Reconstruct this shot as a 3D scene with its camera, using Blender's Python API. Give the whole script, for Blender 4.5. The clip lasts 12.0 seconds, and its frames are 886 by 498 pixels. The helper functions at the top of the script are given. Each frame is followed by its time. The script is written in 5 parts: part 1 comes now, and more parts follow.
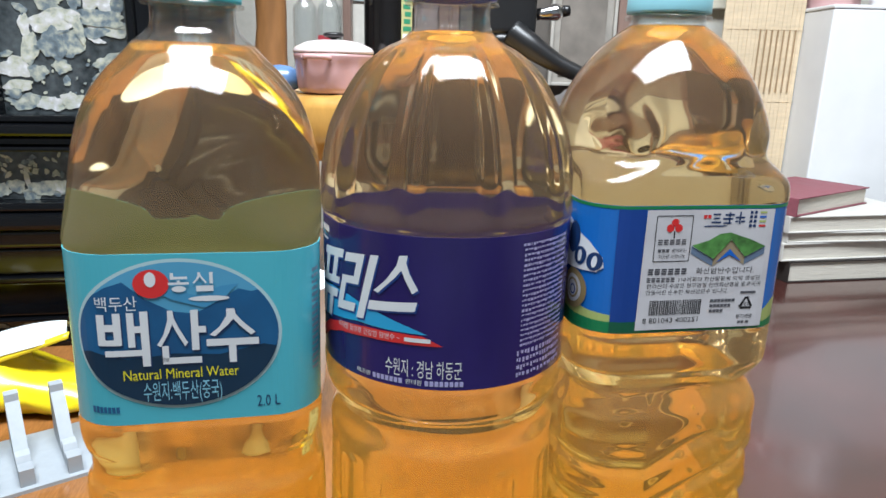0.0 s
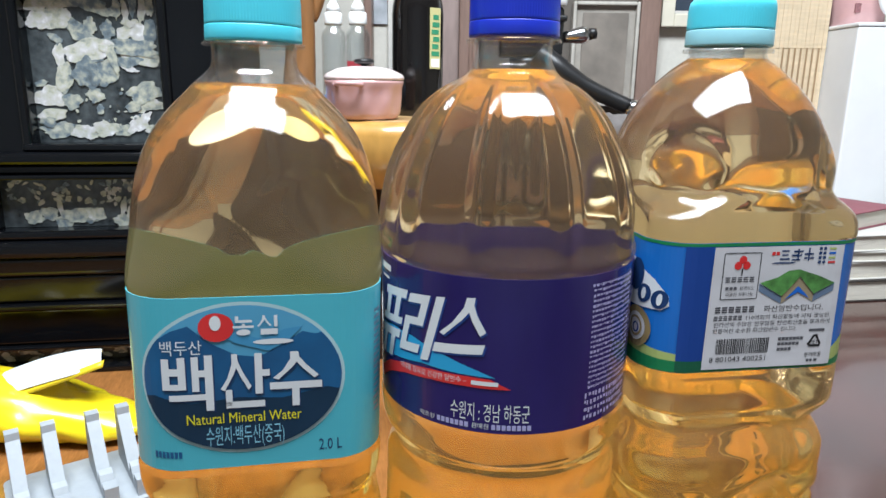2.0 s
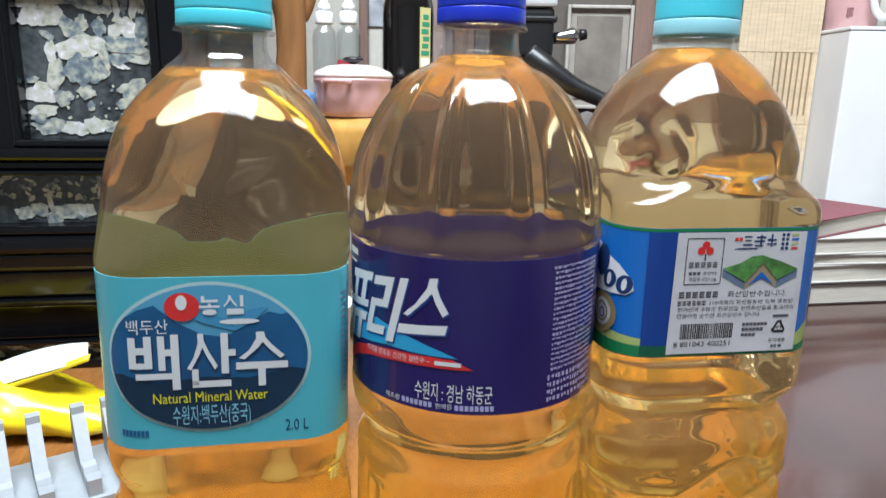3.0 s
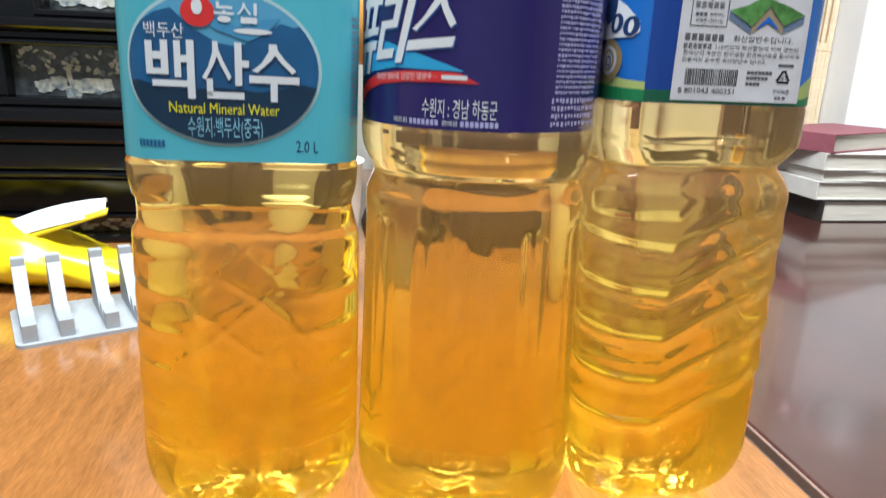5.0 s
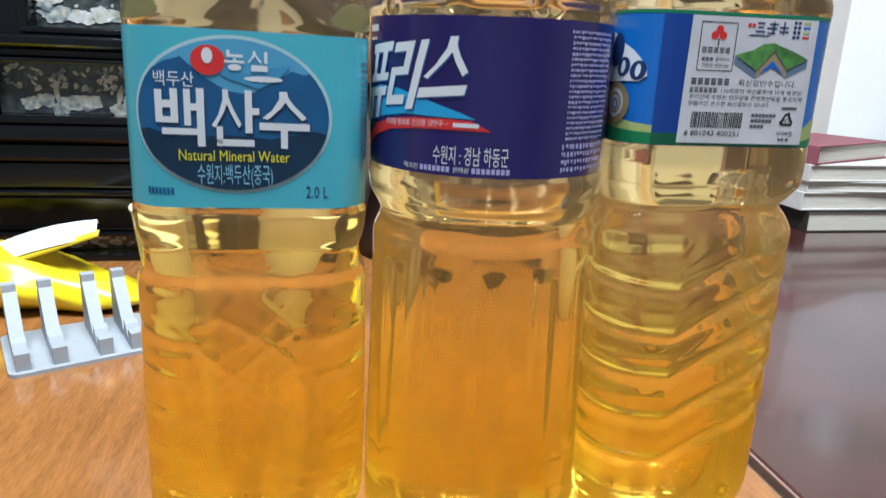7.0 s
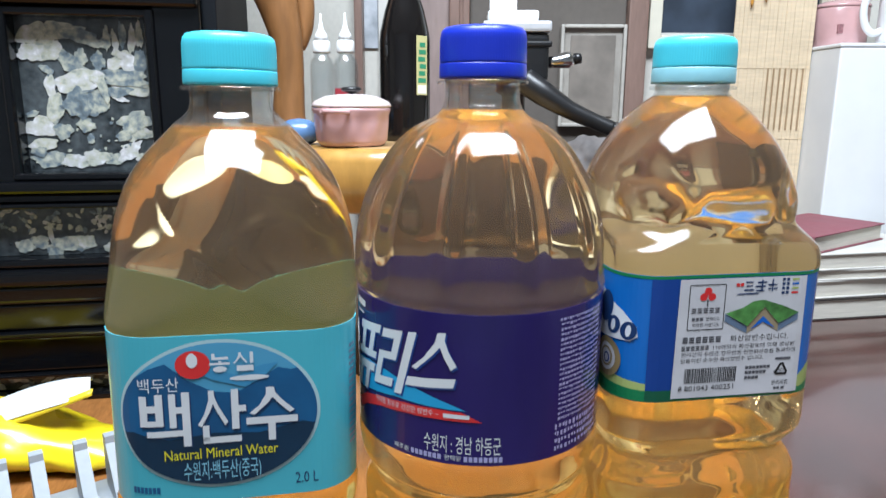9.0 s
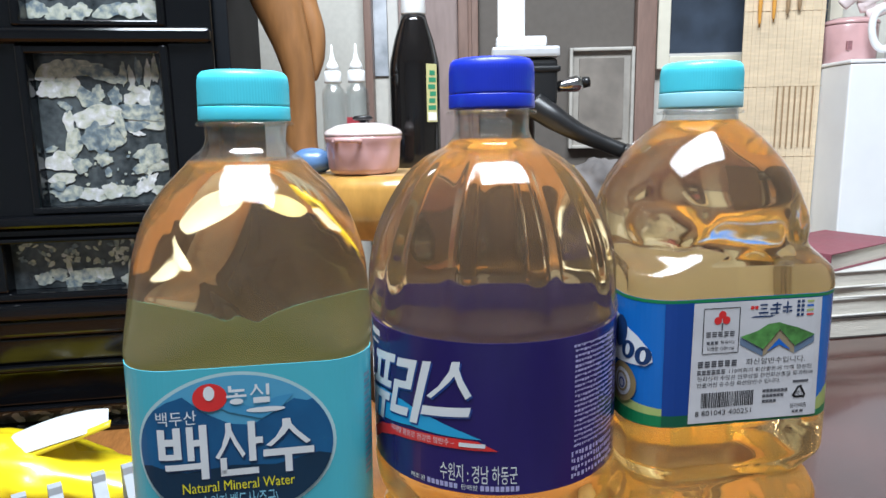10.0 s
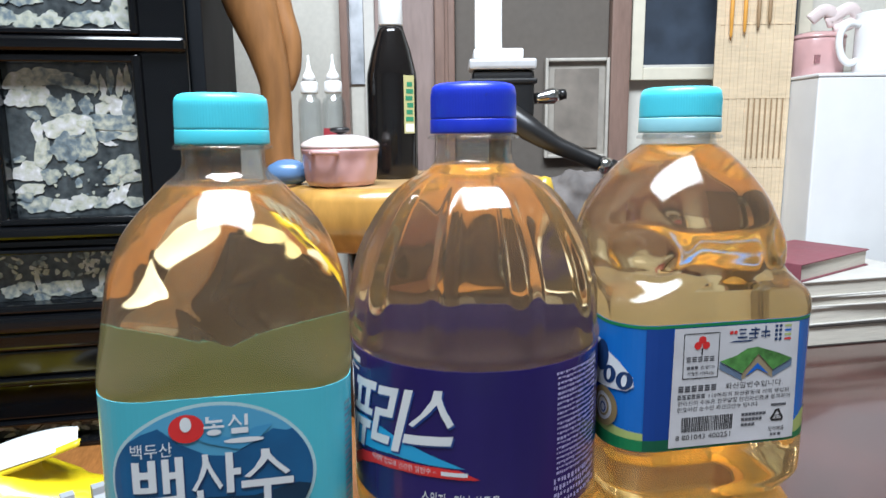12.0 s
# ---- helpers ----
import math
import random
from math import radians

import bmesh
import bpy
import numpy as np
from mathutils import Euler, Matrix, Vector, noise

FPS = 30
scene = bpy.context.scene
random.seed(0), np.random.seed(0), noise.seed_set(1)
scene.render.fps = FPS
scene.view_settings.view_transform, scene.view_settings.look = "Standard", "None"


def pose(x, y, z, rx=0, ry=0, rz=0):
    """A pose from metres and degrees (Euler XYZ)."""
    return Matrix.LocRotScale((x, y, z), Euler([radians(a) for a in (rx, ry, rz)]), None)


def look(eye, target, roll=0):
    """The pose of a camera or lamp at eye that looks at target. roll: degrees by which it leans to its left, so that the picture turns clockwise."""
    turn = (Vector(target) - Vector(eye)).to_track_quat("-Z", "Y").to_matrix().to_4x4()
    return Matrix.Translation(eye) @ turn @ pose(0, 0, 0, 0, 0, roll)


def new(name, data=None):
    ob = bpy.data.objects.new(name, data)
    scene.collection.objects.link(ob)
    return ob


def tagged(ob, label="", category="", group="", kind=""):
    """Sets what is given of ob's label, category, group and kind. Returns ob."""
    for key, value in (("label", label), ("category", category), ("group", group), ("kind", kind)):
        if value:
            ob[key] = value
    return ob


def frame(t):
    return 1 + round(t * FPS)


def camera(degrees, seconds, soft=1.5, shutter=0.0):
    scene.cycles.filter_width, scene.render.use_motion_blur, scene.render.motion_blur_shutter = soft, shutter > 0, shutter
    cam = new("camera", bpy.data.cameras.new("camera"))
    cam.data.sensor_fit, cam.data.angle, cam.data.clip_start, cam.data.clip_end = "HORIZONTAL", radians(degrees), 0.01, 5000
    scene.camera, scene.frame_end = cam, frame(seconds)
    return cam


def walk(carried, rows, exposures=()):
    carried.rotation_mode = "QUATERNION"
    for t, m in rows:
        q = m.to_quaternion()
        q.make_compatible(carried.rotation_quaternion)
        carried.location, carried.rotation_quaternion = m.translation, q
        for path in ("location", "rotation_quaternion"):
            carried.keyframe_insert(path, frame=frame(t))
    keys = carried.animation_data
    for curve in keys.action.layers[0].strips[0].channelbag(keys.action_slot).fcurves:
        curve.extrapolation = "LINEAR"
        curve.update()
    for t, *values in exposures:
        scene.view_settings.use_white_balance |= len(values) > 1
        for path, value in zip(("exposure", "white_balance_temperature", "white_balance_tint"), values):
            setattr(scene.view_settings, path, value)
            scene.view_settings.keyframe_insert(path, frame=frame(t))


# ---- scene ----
cam = camera(66.29, 12.0, 1.5, 0.35)
PATH = [
    (0, (0.0140, 0.0266, 0.2650), (-0.0014, 0.9919, 0.0044), 1.43),
    (0.5, (0.0072, 0.0259, 0.2667), (-0.0241, 0.9912, 0.0074), 1.14),
    (1, (-0.0062, 0.0244, 0.2700), (-0.0491, 0.9911, 0.0175), 1.24),
    (1.5, (-0.0033, 0.0238, 0.2728), (-0.0527, 0.9911, 0.0238), 1.09),
    (2, (-0.0033, 0.0313, 0.2712), (-0.0370, 1.0021, 0.0338), 0.84),
    (2.5, (0.0020, 0.0309, 0.2711), (-0.0273, 1.0043, 0.0440), 0.94),
    (4.5, (0.0161, 0.0055, 0.2084), (-0.0461, 0.9703, -0.0471), 2.05),
    (5, (0.0143, 0.0015, 0.1876), (-0.0385, 0.9620, -0.0859), 2.26),
    (5.5, (0.0149, -0.0038, 0.1697), (-0.0355, 0.9487, -0.1308), 1.46),
    (6, (0.0119, -0.0069, 0.1684), (-0.0462, 0.9468, -0.1265), 1.30),
    (6.5, (0.0071, -0.0019, 0.1853), (-0.0303, 0.9582, -0.0920), 1.92),
    (7, (0.0041, 0.0046, 0.2019), (-0.0238, 0.9666, -0.0698), 2.31),
    (7.5, (0.0024, 0.0082, 0.2260), (-0.0160, 0.9729, -0.0368), 2.19),
    (9.5, (0.0055, 0.0296, 0.2826), (-0.0357, 1.0099, 0.0895), -0.51),
    (10, (0.0055, 0.0255, 0.2808), (-0.0440, 1.0082, 0.1020), -1.05),
    (10.5, (0.0047, 0.0233, 0.2798), (-0.0390, 1.0065, 0.1028), -0.66),
    (11, (-0.0001, 0.0205, 0.2821), (-0.0152, 1.0036, 0.0997), 0.93),
    (11.5, (-0.0017, 0.0207, 0.2837), (-0.0132, 1.0043, 0.1037), 0.35),
    (12, (0.0032, 0.0284, 0.2875), (-0.0094, 1.0134, 0.1152), -0.63),
]
walk(cam, [(t, look(eye, target, roll)) for t, eye, target, roll in PATH],
     exposures=[(0.0, 0.10, 6250, 10), (2.5, 0.05, 6250, 10), (4.4, 0.20, 6300, 10), (5.0, 0.34, 6450, 10), (5.5, 0.18, 6500, 10), (6.0, 0.07, 6500, 10), (6.5, 0.03, 6250, 10), (7.0, 0.10, 6050, 10), (7.5, 0.32, 5850, 10), (9.5, 0.0, 6050, 10), (12.0, 0.03, 6150, 10)])

# ---- light ----
world = bpy.data.worlds.new("room_air")
scene.world = world
world.use_nodes = True
world.node_tree.nodes["Background"].inputs[0].default_value = (0.9, 0.95, 1.0, 1)
world.node_tree.nodes["Background"].inputs[1].default_value = 0.05
LAMP = 72.0
CEILING, FLOOR = 1.55, -0.73
lamp_data = bpy.data.lights.new("ceiling_lamp", "AREA")
lamp_data.shape, lamp_data.size, lamp_data.size_y, lamp_data.energy = "RECTANGLE", 1.05, 0.54, LAMP
lamp_data.color = (0.90, 0.96, 1.0)
lamp = new("ceiling_lamp", lamp_data)
lamp.matrix_world = pose(0.0, 0.07, CEILING - 0.07, 0, 0, 12)


# ---- materials ----
def material(name, colour, rough=0.5, metal=0.0, bump=0.0, scale=40.0, vary=0.12, stretch=(1, 1, 1), coat=0.0, spec=0.5, second=None, turn=0.0, dark=None):
    """Two scales of noise on colour and roughness, with fine relief."""
    m = bpy.data.materials.new(name)
    m.use_nodes = True
    n, l = m.node_tree.nodes, m.node_tree.links
    b = n["Principled BSDF"]
    b.inputs["Metallic"].default_value = metal
    b.inputs["Coat Weight"].default_value = coat
    b.inputs["Coat Roughness"].default_value = 0.08
    b.inputs["Specular IOR Level"].default_value = spec
    tc, mp = n.new("ShaderNodeTexCoord"), n.new("ShaderNodeMapping")
    mp.inputs["Scale"].default_value = stretch
    mp.inputs["Rotation"].default_value = (0, 0, radians(turn))
    l.new(tc.outputs["Object"], mp.inputs["Vector"])
    fine, broad = n.new("ShaderNodeTexNoise"), n.new("ShaderNodeTexNoise")
    fine.inputs["Scale"].default_value, fine.inputs["Detail"].default_value = scale, 6
    broad.inputs["Scale"].default_value, broad.inputs["Detail"].default_value = scale / 7, 3
    for q in (fine, broad):
        l.new(mp.outputs[0], q.inputs["Vector"])
    add = n.new("ShaderNodeMath")
    add.operation = "MULTIPLY_ADD"
    l.new(broad.outputs["Fac"], add.inputs[0])
    add.inputs[1].default_value = 0.5
    half = n.new("ShaderNodeMath")
    half.operation = "MULTIPLY"
    half.inputs[1].default_value = 0.5
    l.new(fine.outputs["Fac"], half.inputs[0])
    l.new(half.outputs[0], add.inputs[2])
    ramp = n.new("ShaderNodeValToRGB")
    ramp.color_ramp.elements[0].position, ramp.color_ramp.elements[1].position = 0.32, 0.68
    lo = second or tuple(c * (1 - 2 * vary) for c in colour)
    hi = tuple(min(1, c * (1 + vary)) for c in colour)
    ramp.color_ramp.elements[0].color, ramp.color_ramp.elements[1].color = (*lo, 1), (*hi, 1)
    l.new(add.outputs[0], ramp.inputs[0])
    l.new(ramp.outputs[0], b.inputs["Base Color"])
    mr = n.new("ShaderNodeMapRange")
    mr.inputs["To Min"].default_value, mr.inputs["To Max"].default_value = rough * 0.8, min(1, rough * 1.25)
    l.new(broad.outputs["Fac"], mr.inputs["Value"])
    l.new(mr.outputs[0], b.inputs["Roughness"])
    if bump:
        bp = n.new("ShaderNodeBump")
        bp.inputs["Strength"].default_value, bp.inputs["Distance"].default_value = bump, 0.001
        l.new(fine.outputs["Fac"], bp.inputs["Height"])
        l.new(bp.outputs[0], b.inputs["Normal"])
    return m


def thin_clear(name):
    """A thin plastic wall: seen straight through, with gloss on both sides."""
    m = bpy.data.materials.new(name)
    m.use_nodes = True
    n, l = m.node_tree.nodes, m.node_tree.links
    n.remove(n["Principled BSDF"])
    tr, gl, fr, mix = n.new("ShaderNodeBsdfTransparent"), n.new("ShaderNodeBsdfGlossy"), n.new("ShaderNodeLayerWeight"), n.new("ShaderNodeMixShader")
    sharp = n.new("ShaderNodeMath")
    sharp.operation = "POWER"
    sharp.inputs[1].default_value = 4.0
    l.new(fr.outputs["Facing"], sharp.inputs[0])
    low = n.new("ShaderNodeMath")
    low.operation = "MULTIPLY_ADD"
    low.inputs[1].default_value, low.inputs[2].default_value = 0.5, 0.07
    l.new(sharp.outputs[0], low.inputs[0])
    tr.inputs["Color"].default_value = (0.94, 0.955, 0.96, 1)
    gl.inputs["Roughness"].default_value = 0.04
    l.new(low.outputs[0], mix.inputs[0])
    l.new(tr.outputs[0], mix.inputs[1])
    l.new(gl.outputs[0], mix.inputs[2])
    dull, veil = n.new("ShaderNodeBsdfDiffuse"), n.new("ShaderNodeMixShader")
    dull.inputs["Color"].default_value = (0.86, 0.88, 0.88, 1)
    veil.inputs[0].default_value = 0.012
    l.new(mix.outputs[0], veil.inputs[1])
    l.new(dull.outputs[0], veil.inputs[2])
    l.new(veil.outputs[0], n["Material Output"].inputs["Surface"])
    return m


def filled(name, tint=(0.985, 0.88, 0.66), haze=(0.90, 0.68, 0.54), ior=1.45):
    """Clear plastic full of oil: a crisp gloss, a slightly soft look through it, a thin haze of scratches, and a glow
    painted in by height.
    """
    m = bpy.data.materials.new(name)
    m.use_nodes = True
    n, l = m.node_tree.nodes, m.node_tree.links
    n.remove(n["Principled BSDF"])
    out = n["Material Output"]
    tc, wave, bp = n.new("ShaderNodeTexCoord"), n.new("ShaderNodeTexNoise"), n.new("ShaderNodeBump")
    wave.inputs["Scale"].default_value, wave.inputs["Detail"].default_value = 38, 2
    l.new(tc.outputs["Object"], wave.inputs["Vector"])
    bp.inputs["Strength"].default_value, bp.inputs["Distance"].default_value = 0.06, 0.002
    l.new(wave.outputs["Fac"], bp.inputs["Height"])
    refr, gloss, fres = n.new("ShaderNodeBsdfRefraction"), n.new("ShaderNodeBsdfGlossy"), n.new("ShaderNodeFresnel")
    refr.inputs["Color"].default_value, refr.inputs["Roughness"].default_value, refr.inputs["IOR"].default_value = (*tint, 1), SOFT_OIL, ior
    gloss.inputs["Roughness"].default_value = 0.03
    fres.inputs["IOR"].default_value = ior
    for q in (refr, gloss, fres):
        l.new(bp.outputs[0], q.inputs["Normal"])
    mix = n.new("ShaderNodeMixShader")
    l.new(fres.outputs[0], mix.inputs[0])
    l.new(refr.outputs[0], mix.inputs[1])
    l.new(gloss.outputs[0], mix.inputs[2])
    dif, scr, ramp = n.new("ShaderNodeBsdfDiffuse"), n.new("ShaderNodeTexNoise"), n.new("ShaderNodeMapRange")
    tr, both = n.new("ShaderNodeBsdfTranslucent"), n.new("ShaderNodeMixShader")
    dif.inputs["Color"].default_value = (*haze, 1)
    tr.inputs["Color"].default_value = (0.98, 0.64, 0.16, 1)
    both.inputs[0].default_value = 0.6
    l.new(dif.outputs[0], both.inputs[1])
    l.new(tr.outputs[0], both.inputs[2])
    scr.inputs["Scale"].default_value, scr.inputs["Detail"].default_value = 60, 5
    l.new(tc.outputs["Object"], scr.inputs["Vector"])
    ramp.inputs["To Min"].default_value, ramp.inputs["To Max"].default_value = HAZE * 0.7, HAZE * 1.3
    l.new(scr.outputs["Fac"], ramp.inputs["Value"])
    # glow gathered in the foot, painted as deeper tint and more haze by height
    xyz, low_glow = n.new("ShaderNodeSeparateXYZ"), n.new("ShaderNodeMapRange")
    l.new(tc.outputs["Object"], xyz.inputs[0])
    low_glow.inputs["From Min"].default_value, low_glow.inputs["From Max"].default_value = 0.178, 0.06
    l.new(xyz.outputs["Z"], low_glow.inputs["Value"])
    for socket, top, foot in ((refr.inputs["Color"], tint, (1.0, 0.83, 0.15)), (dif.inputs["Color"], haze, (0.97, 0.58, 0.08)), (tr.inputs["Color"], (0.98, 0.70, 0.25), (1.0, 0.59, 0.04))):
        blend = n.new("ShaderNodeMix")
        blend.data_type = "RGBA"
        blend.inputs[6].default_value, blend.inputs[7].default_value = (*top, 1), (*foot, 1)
        l.new(low_glow.outputs[0], blend.inputs[0])
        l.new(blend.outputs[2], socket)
    # extra haze low down, part of the painted glow
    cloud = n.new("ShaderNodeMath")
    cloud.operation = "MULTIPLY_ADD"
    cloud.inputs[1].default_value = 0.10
    l.new(low_glow.outputs[0], cloud.inputs[0])
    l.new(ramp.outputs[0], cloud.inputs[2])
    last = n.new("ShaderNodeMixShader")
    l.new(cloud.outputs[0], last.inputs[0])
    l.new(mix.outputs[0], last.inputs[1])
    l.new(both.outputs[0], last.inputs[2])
    l.new(last.outputs[0], out.inputs["Surface"])
    return m


SOFT_OIL, HAZE = 0.075, 0.070


def flat(name, colour, rough=0.35):
    return material(name, colour, rough, vary=0.04, scale=60)


def inlay(name):
    """Mother-of-pearl pieces set in black lacquer: pale, green and pink shell with a shifting hue."""
    m = bpy.data.materials.new(name)
    m.use_nodes = True
    n, l = m.node_tree.nodes, m.node_tree.links
    b = n["Principled BSDF"]
    tc = n.new("ShaderNodeTexCoord")
    info = n.new("ShaderNodeObjectInfo")
    ramp = n.new("ShaderNodeValToRGB")
    cr = ramp.color_ramp
    cr.elements[0].color, cr.elements[1].color = (0.03, 0.036, 0.042, 1), (0.72, 0.74, 0.75, 1)
    e = cr.elements.new(0.35)
    e.color = (0.13, 0.165, 0.19, 1)
    e = cr.elements.new(0.6)
    e.color = (0.38, 0.39, 0.32, 1)
    e = cr.elements.new(0.8)
    e.color = (0.46, 0.46, 0.47, 1)
    tx = n.new("ShaderNodeTexNoise")
    tx.inputs["Scale"].default_value, tx.inputs["Detail"].default_value = 150, 7
    l.new(tc.outputs["Object"], tx.inputs["Vector"])
    mx = n.new("ShaderNodeMath")
    mx.operation = "MULTIPLY_ADD"
    l.new(tx.outputs["Fac"], mx.inputs[0])
    mx.inputs[1].default_value = 1.1
    sub = n.new("ShaderNodeMath")
    sub.operation = "MULTIPLY"
    sub.inputs[1].default_value = 0.42
    l.new(info.outputs["Random"], sub.inputs[0])
    off = n.new("ShaderNodeMath")
    off.operation = "SUBTRACT"
    off.inputs[1].default_value = 0.22
    l.new(sub.outputs[0], off.inputs[0])
    l.new(off.outputs[0], mx.inputs[2])
    l.new(mx.outputs[0], ramp.inputs[0])
    l.new(ramp.outputs[0], b.inputs["Base Color"])
    b.inputs["Roughness"].default_value = 0.22
    b.inputs["Coat Weight"].default_value = 0.6
    bp = n.new("ShaderNodeBump")
    bp.inputs["Strength"].default_value, bp.inputs["Distance"].default_value = 0.5, 0.0012
    l.new(tx.outputs["Fac"], bp.inputs["Height"])
    l.new(bp.outputs[0], b.inputs["Normal"])
    return m


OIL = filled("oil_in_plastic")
PET = thin_clear("thin_clear_plastic")
M_DESK = material("desk_laminate", (0.285, 0.118, 0.034), 0.12, bump=0.05, scale=60, vary=0.20, stretch=(14, 1.8, 1), spec=0.8, coat=0.2)
M_EDGE = material("dark_edge_band", (0.035, 0.018, 0.014), 0.35, scale=60)
M_RED = material("red_lacquer", (0.066, 0.021, 0.017), 0.19, scale=14, vary=0.3, coat=0.6, spec=0.6)
M_BLACK = material("black_lacquer", (0.0030, 0.0034, 0.0044), 0.13, scale=30, vary=0.2, coat=0.15, spec=0.34)
M_NAVY = material("cabinet_side_paint", (0.006, 0.0075, 0.010), 0.6, scale=30, spec=0.12)
M_PEARL = inlay("mother_of_pearl")
M_GROUND = material("smoky_shell_ground", (0.060, 0.070, 0.075), 0.2, bump=0.3, scale=130, vary=0.4, coat=0.4, second=(0.008, 0.011, 0.013))
M_CREAM = material("cream_wallpaper", (0.63, 0.61, 0.55), 0.75, bump=0.15, scale=120, vary=0.05)
M_WALL = material("taupe_wallpaper", (0.125, 0.108, 0.093), 0.8, bump=0.1, scale=90, vary=0.06)
M_COOL = material("grey_wallpaper", (0.40, 0.43, 0.46), 0.8, bump=0.1, scale=90, vary=0.05)
M_CEIL = material("ceiling_paper", (0.78, 0.78, 0.76), 0.8, scale=60, vary=0.03)
M_FLOOR = material("floor_vinyl", (0.20, 0.17, 0.145), 0.4, scale=20, vary=0.2, stretch=(1, 8, 1))
M_JAMB = material("brown_painted_wood", (0.24, 0.155, 0.125), 0.4, bump=0.1, scale=40, vary=0.1, stretch=(6, 6, 1))
M_TAUPE = material("taupe_door_panel", (0.30, 0.225, 0.205), 0.45, scale=30, vary=0.1, stretch=(5, 5, 1))
M_DRIFT = material("polished_driftwood", (0.27, 0.125, 0.045), 0.35, bump=0.3, scale=26, vary=0.17, stretch=(5, 5, 1))
M_SLABTOP = material("log_slab_top", (0.52, 0.33, 0.15), 0.35, bump=0.1, scale=40, vary=0.15)
M_SLAB = material("log_slab_side", (0.50, 0.27, 0.065), 0.3, bump=0.2, scale=30, vary=0.2, stretch=(3, 3, 1), coat=0.4)
M_PINK = material("pink_enamel", (0.60, 0.36, 0.355), 0.2, scale=40, vary=0.08, coat=0.5)
M_PINKLID = material("pale_pink_enamel", (0.80, 0.68, 0.67), 0.18, scale=40, vary=0.06, coat=0.5)
M_WHITE = material("white_plastic", (0.78, 0.79, 0.79), 0.4, scale=60, vary=0.03)
M_BOX = material("white_board", (0.82, 0.83, 0.84), 0.5, scale=20, vary=0.03)
M_GREY = material("grey_printed_plastic", (0.28, 0.305, 0.33), 0.55, bump=0.15, scale=160, vary=0.05)
M_YELLOW = material("yellow_film", (0.80, 0.62, 0.012), 0.28, bump=0.2, scale=50, vary=0.07, coat=0.4)
M_DARKBOT = material("dark_brown_glass", (0.008, 0.007, 0.007), 0.12, scale=30)
M_RUBBER = material("black_plastic", (0.012, 0.012, 0.013), 0.33, bump=0.1, scale=90)
M_CHROME = material("chrome", (0.65, 0.66, 0.68), 0.16, metal=1.0, scale=50, vary=0.05)
M_BLUE = material("blue_glaze", (0.10, 0.19, 0.36), 0.25, scale=30, vary=0.15)
M_CYANCAP = material("cyan_cap_plastic", (0.09, 0.63, 0.77), 0.34, bump=0.05, scale=120, vary=0.04)
M_PALECAP = material("pale_cyan_plastic", (0.30, 0.62, 0.70), 0.35, scale=120, vary=0.04)
M_BLUECAP = material("blue_cap_plastic", (0.014, 0.035, 0.50), 0.34, bump=0.05, scale=120, vary=0.05)
M_BAMBOO = material("bamboo", (0.70, 0.56, 0.38), 0.55, bump=0.1, scale=40, vary=0.09, stretch=(1, 1, 6))
M_PAPER = material("book_paper", (0.66, 0.62, 0.54), 0.85, bump=0.7, scale=30, vary=0.10, stretch=(1, 1, 40))
M_MAROON = material("maroon_cloth_cover", (0.24, 0.07, 0.09), 0.6, bump=0.2, scale=150, vary=0.1)
M_COVER = material("pale_book_cover", (0.62, 0.60, 0.56), 0.6, scale=60, vary=0.06)
M_STONE = material("grey_stone", (0.13, 0.115, 0.11), 0.75, bump=0.6, scale=40, vary=0.3)
M_CANVAS = material("dark_blue_painting", (0.035, 0.05, 0.075), 0.4, scale=18, vary=0.5, second=(0.012, 0.016, 0.024))
M_PHOTO = material("grey_photo", (0.45, 0.47, 0.50), 0.3, scale=30, vary=0.5, second=(0.10, 0.12, 0.14))
M_SKETCH = material("beige_print", (0.27, 0.235, 0.20), 0.6, scale=20, vary=0.25)
M_FRAME = material("cream_frame", (0.70, 0.66, 0.54), 0.45, scale=40, vary=0.06)
M_AMBER = material("orange_tassel", (0.70, 0.33, 0.05), 0.5, scale=60, vary=0.1)
M_SEAL = flat("dark_red_seal", (0.30, 0.03, 0.04))
M_MIRROR = material("mirror_silver", (0.72, 0.72, 0.71), 0.015, metal=1.0, scale=10, vary=0.01)
M_BROWNSLIT = flat("brown_slit", (0.33, 0.22, 0.12))
M_TEXTCYAN = material("label_cyan", (0.085, 0.45, 0.55), 0.24, scale=34, vary=0.04, bump=0.35, stretch=(1, 1, 0.4))


# ---- mesh helpers ----
def part(name, bm, mat, parent=None, label="", smooth=False):
    """Links a bmesh as one mesh object under a thing or a part."""
    me = bpy.data.meshes.new(name)
    bm.normal_update()
    bm.to_mesh(me)
    bm.free()
    if smooth:
        me.polygons.foreach_set("use_smooth", [True] * len(me.polygons))
    me.materials.append(mat)
    ob = new(name, me)
    if parent:
        ob.parent = parent
    if label:
        ob["label"] = label
    return ob


def thing(name, label, category, m=None, group="", kind=""):
    ob = new(name)
    ob.empty_display_size = 0.02
    if m is not None:
        ob.matrix_world = m
    return tagged(ob, label, category, group, kind)


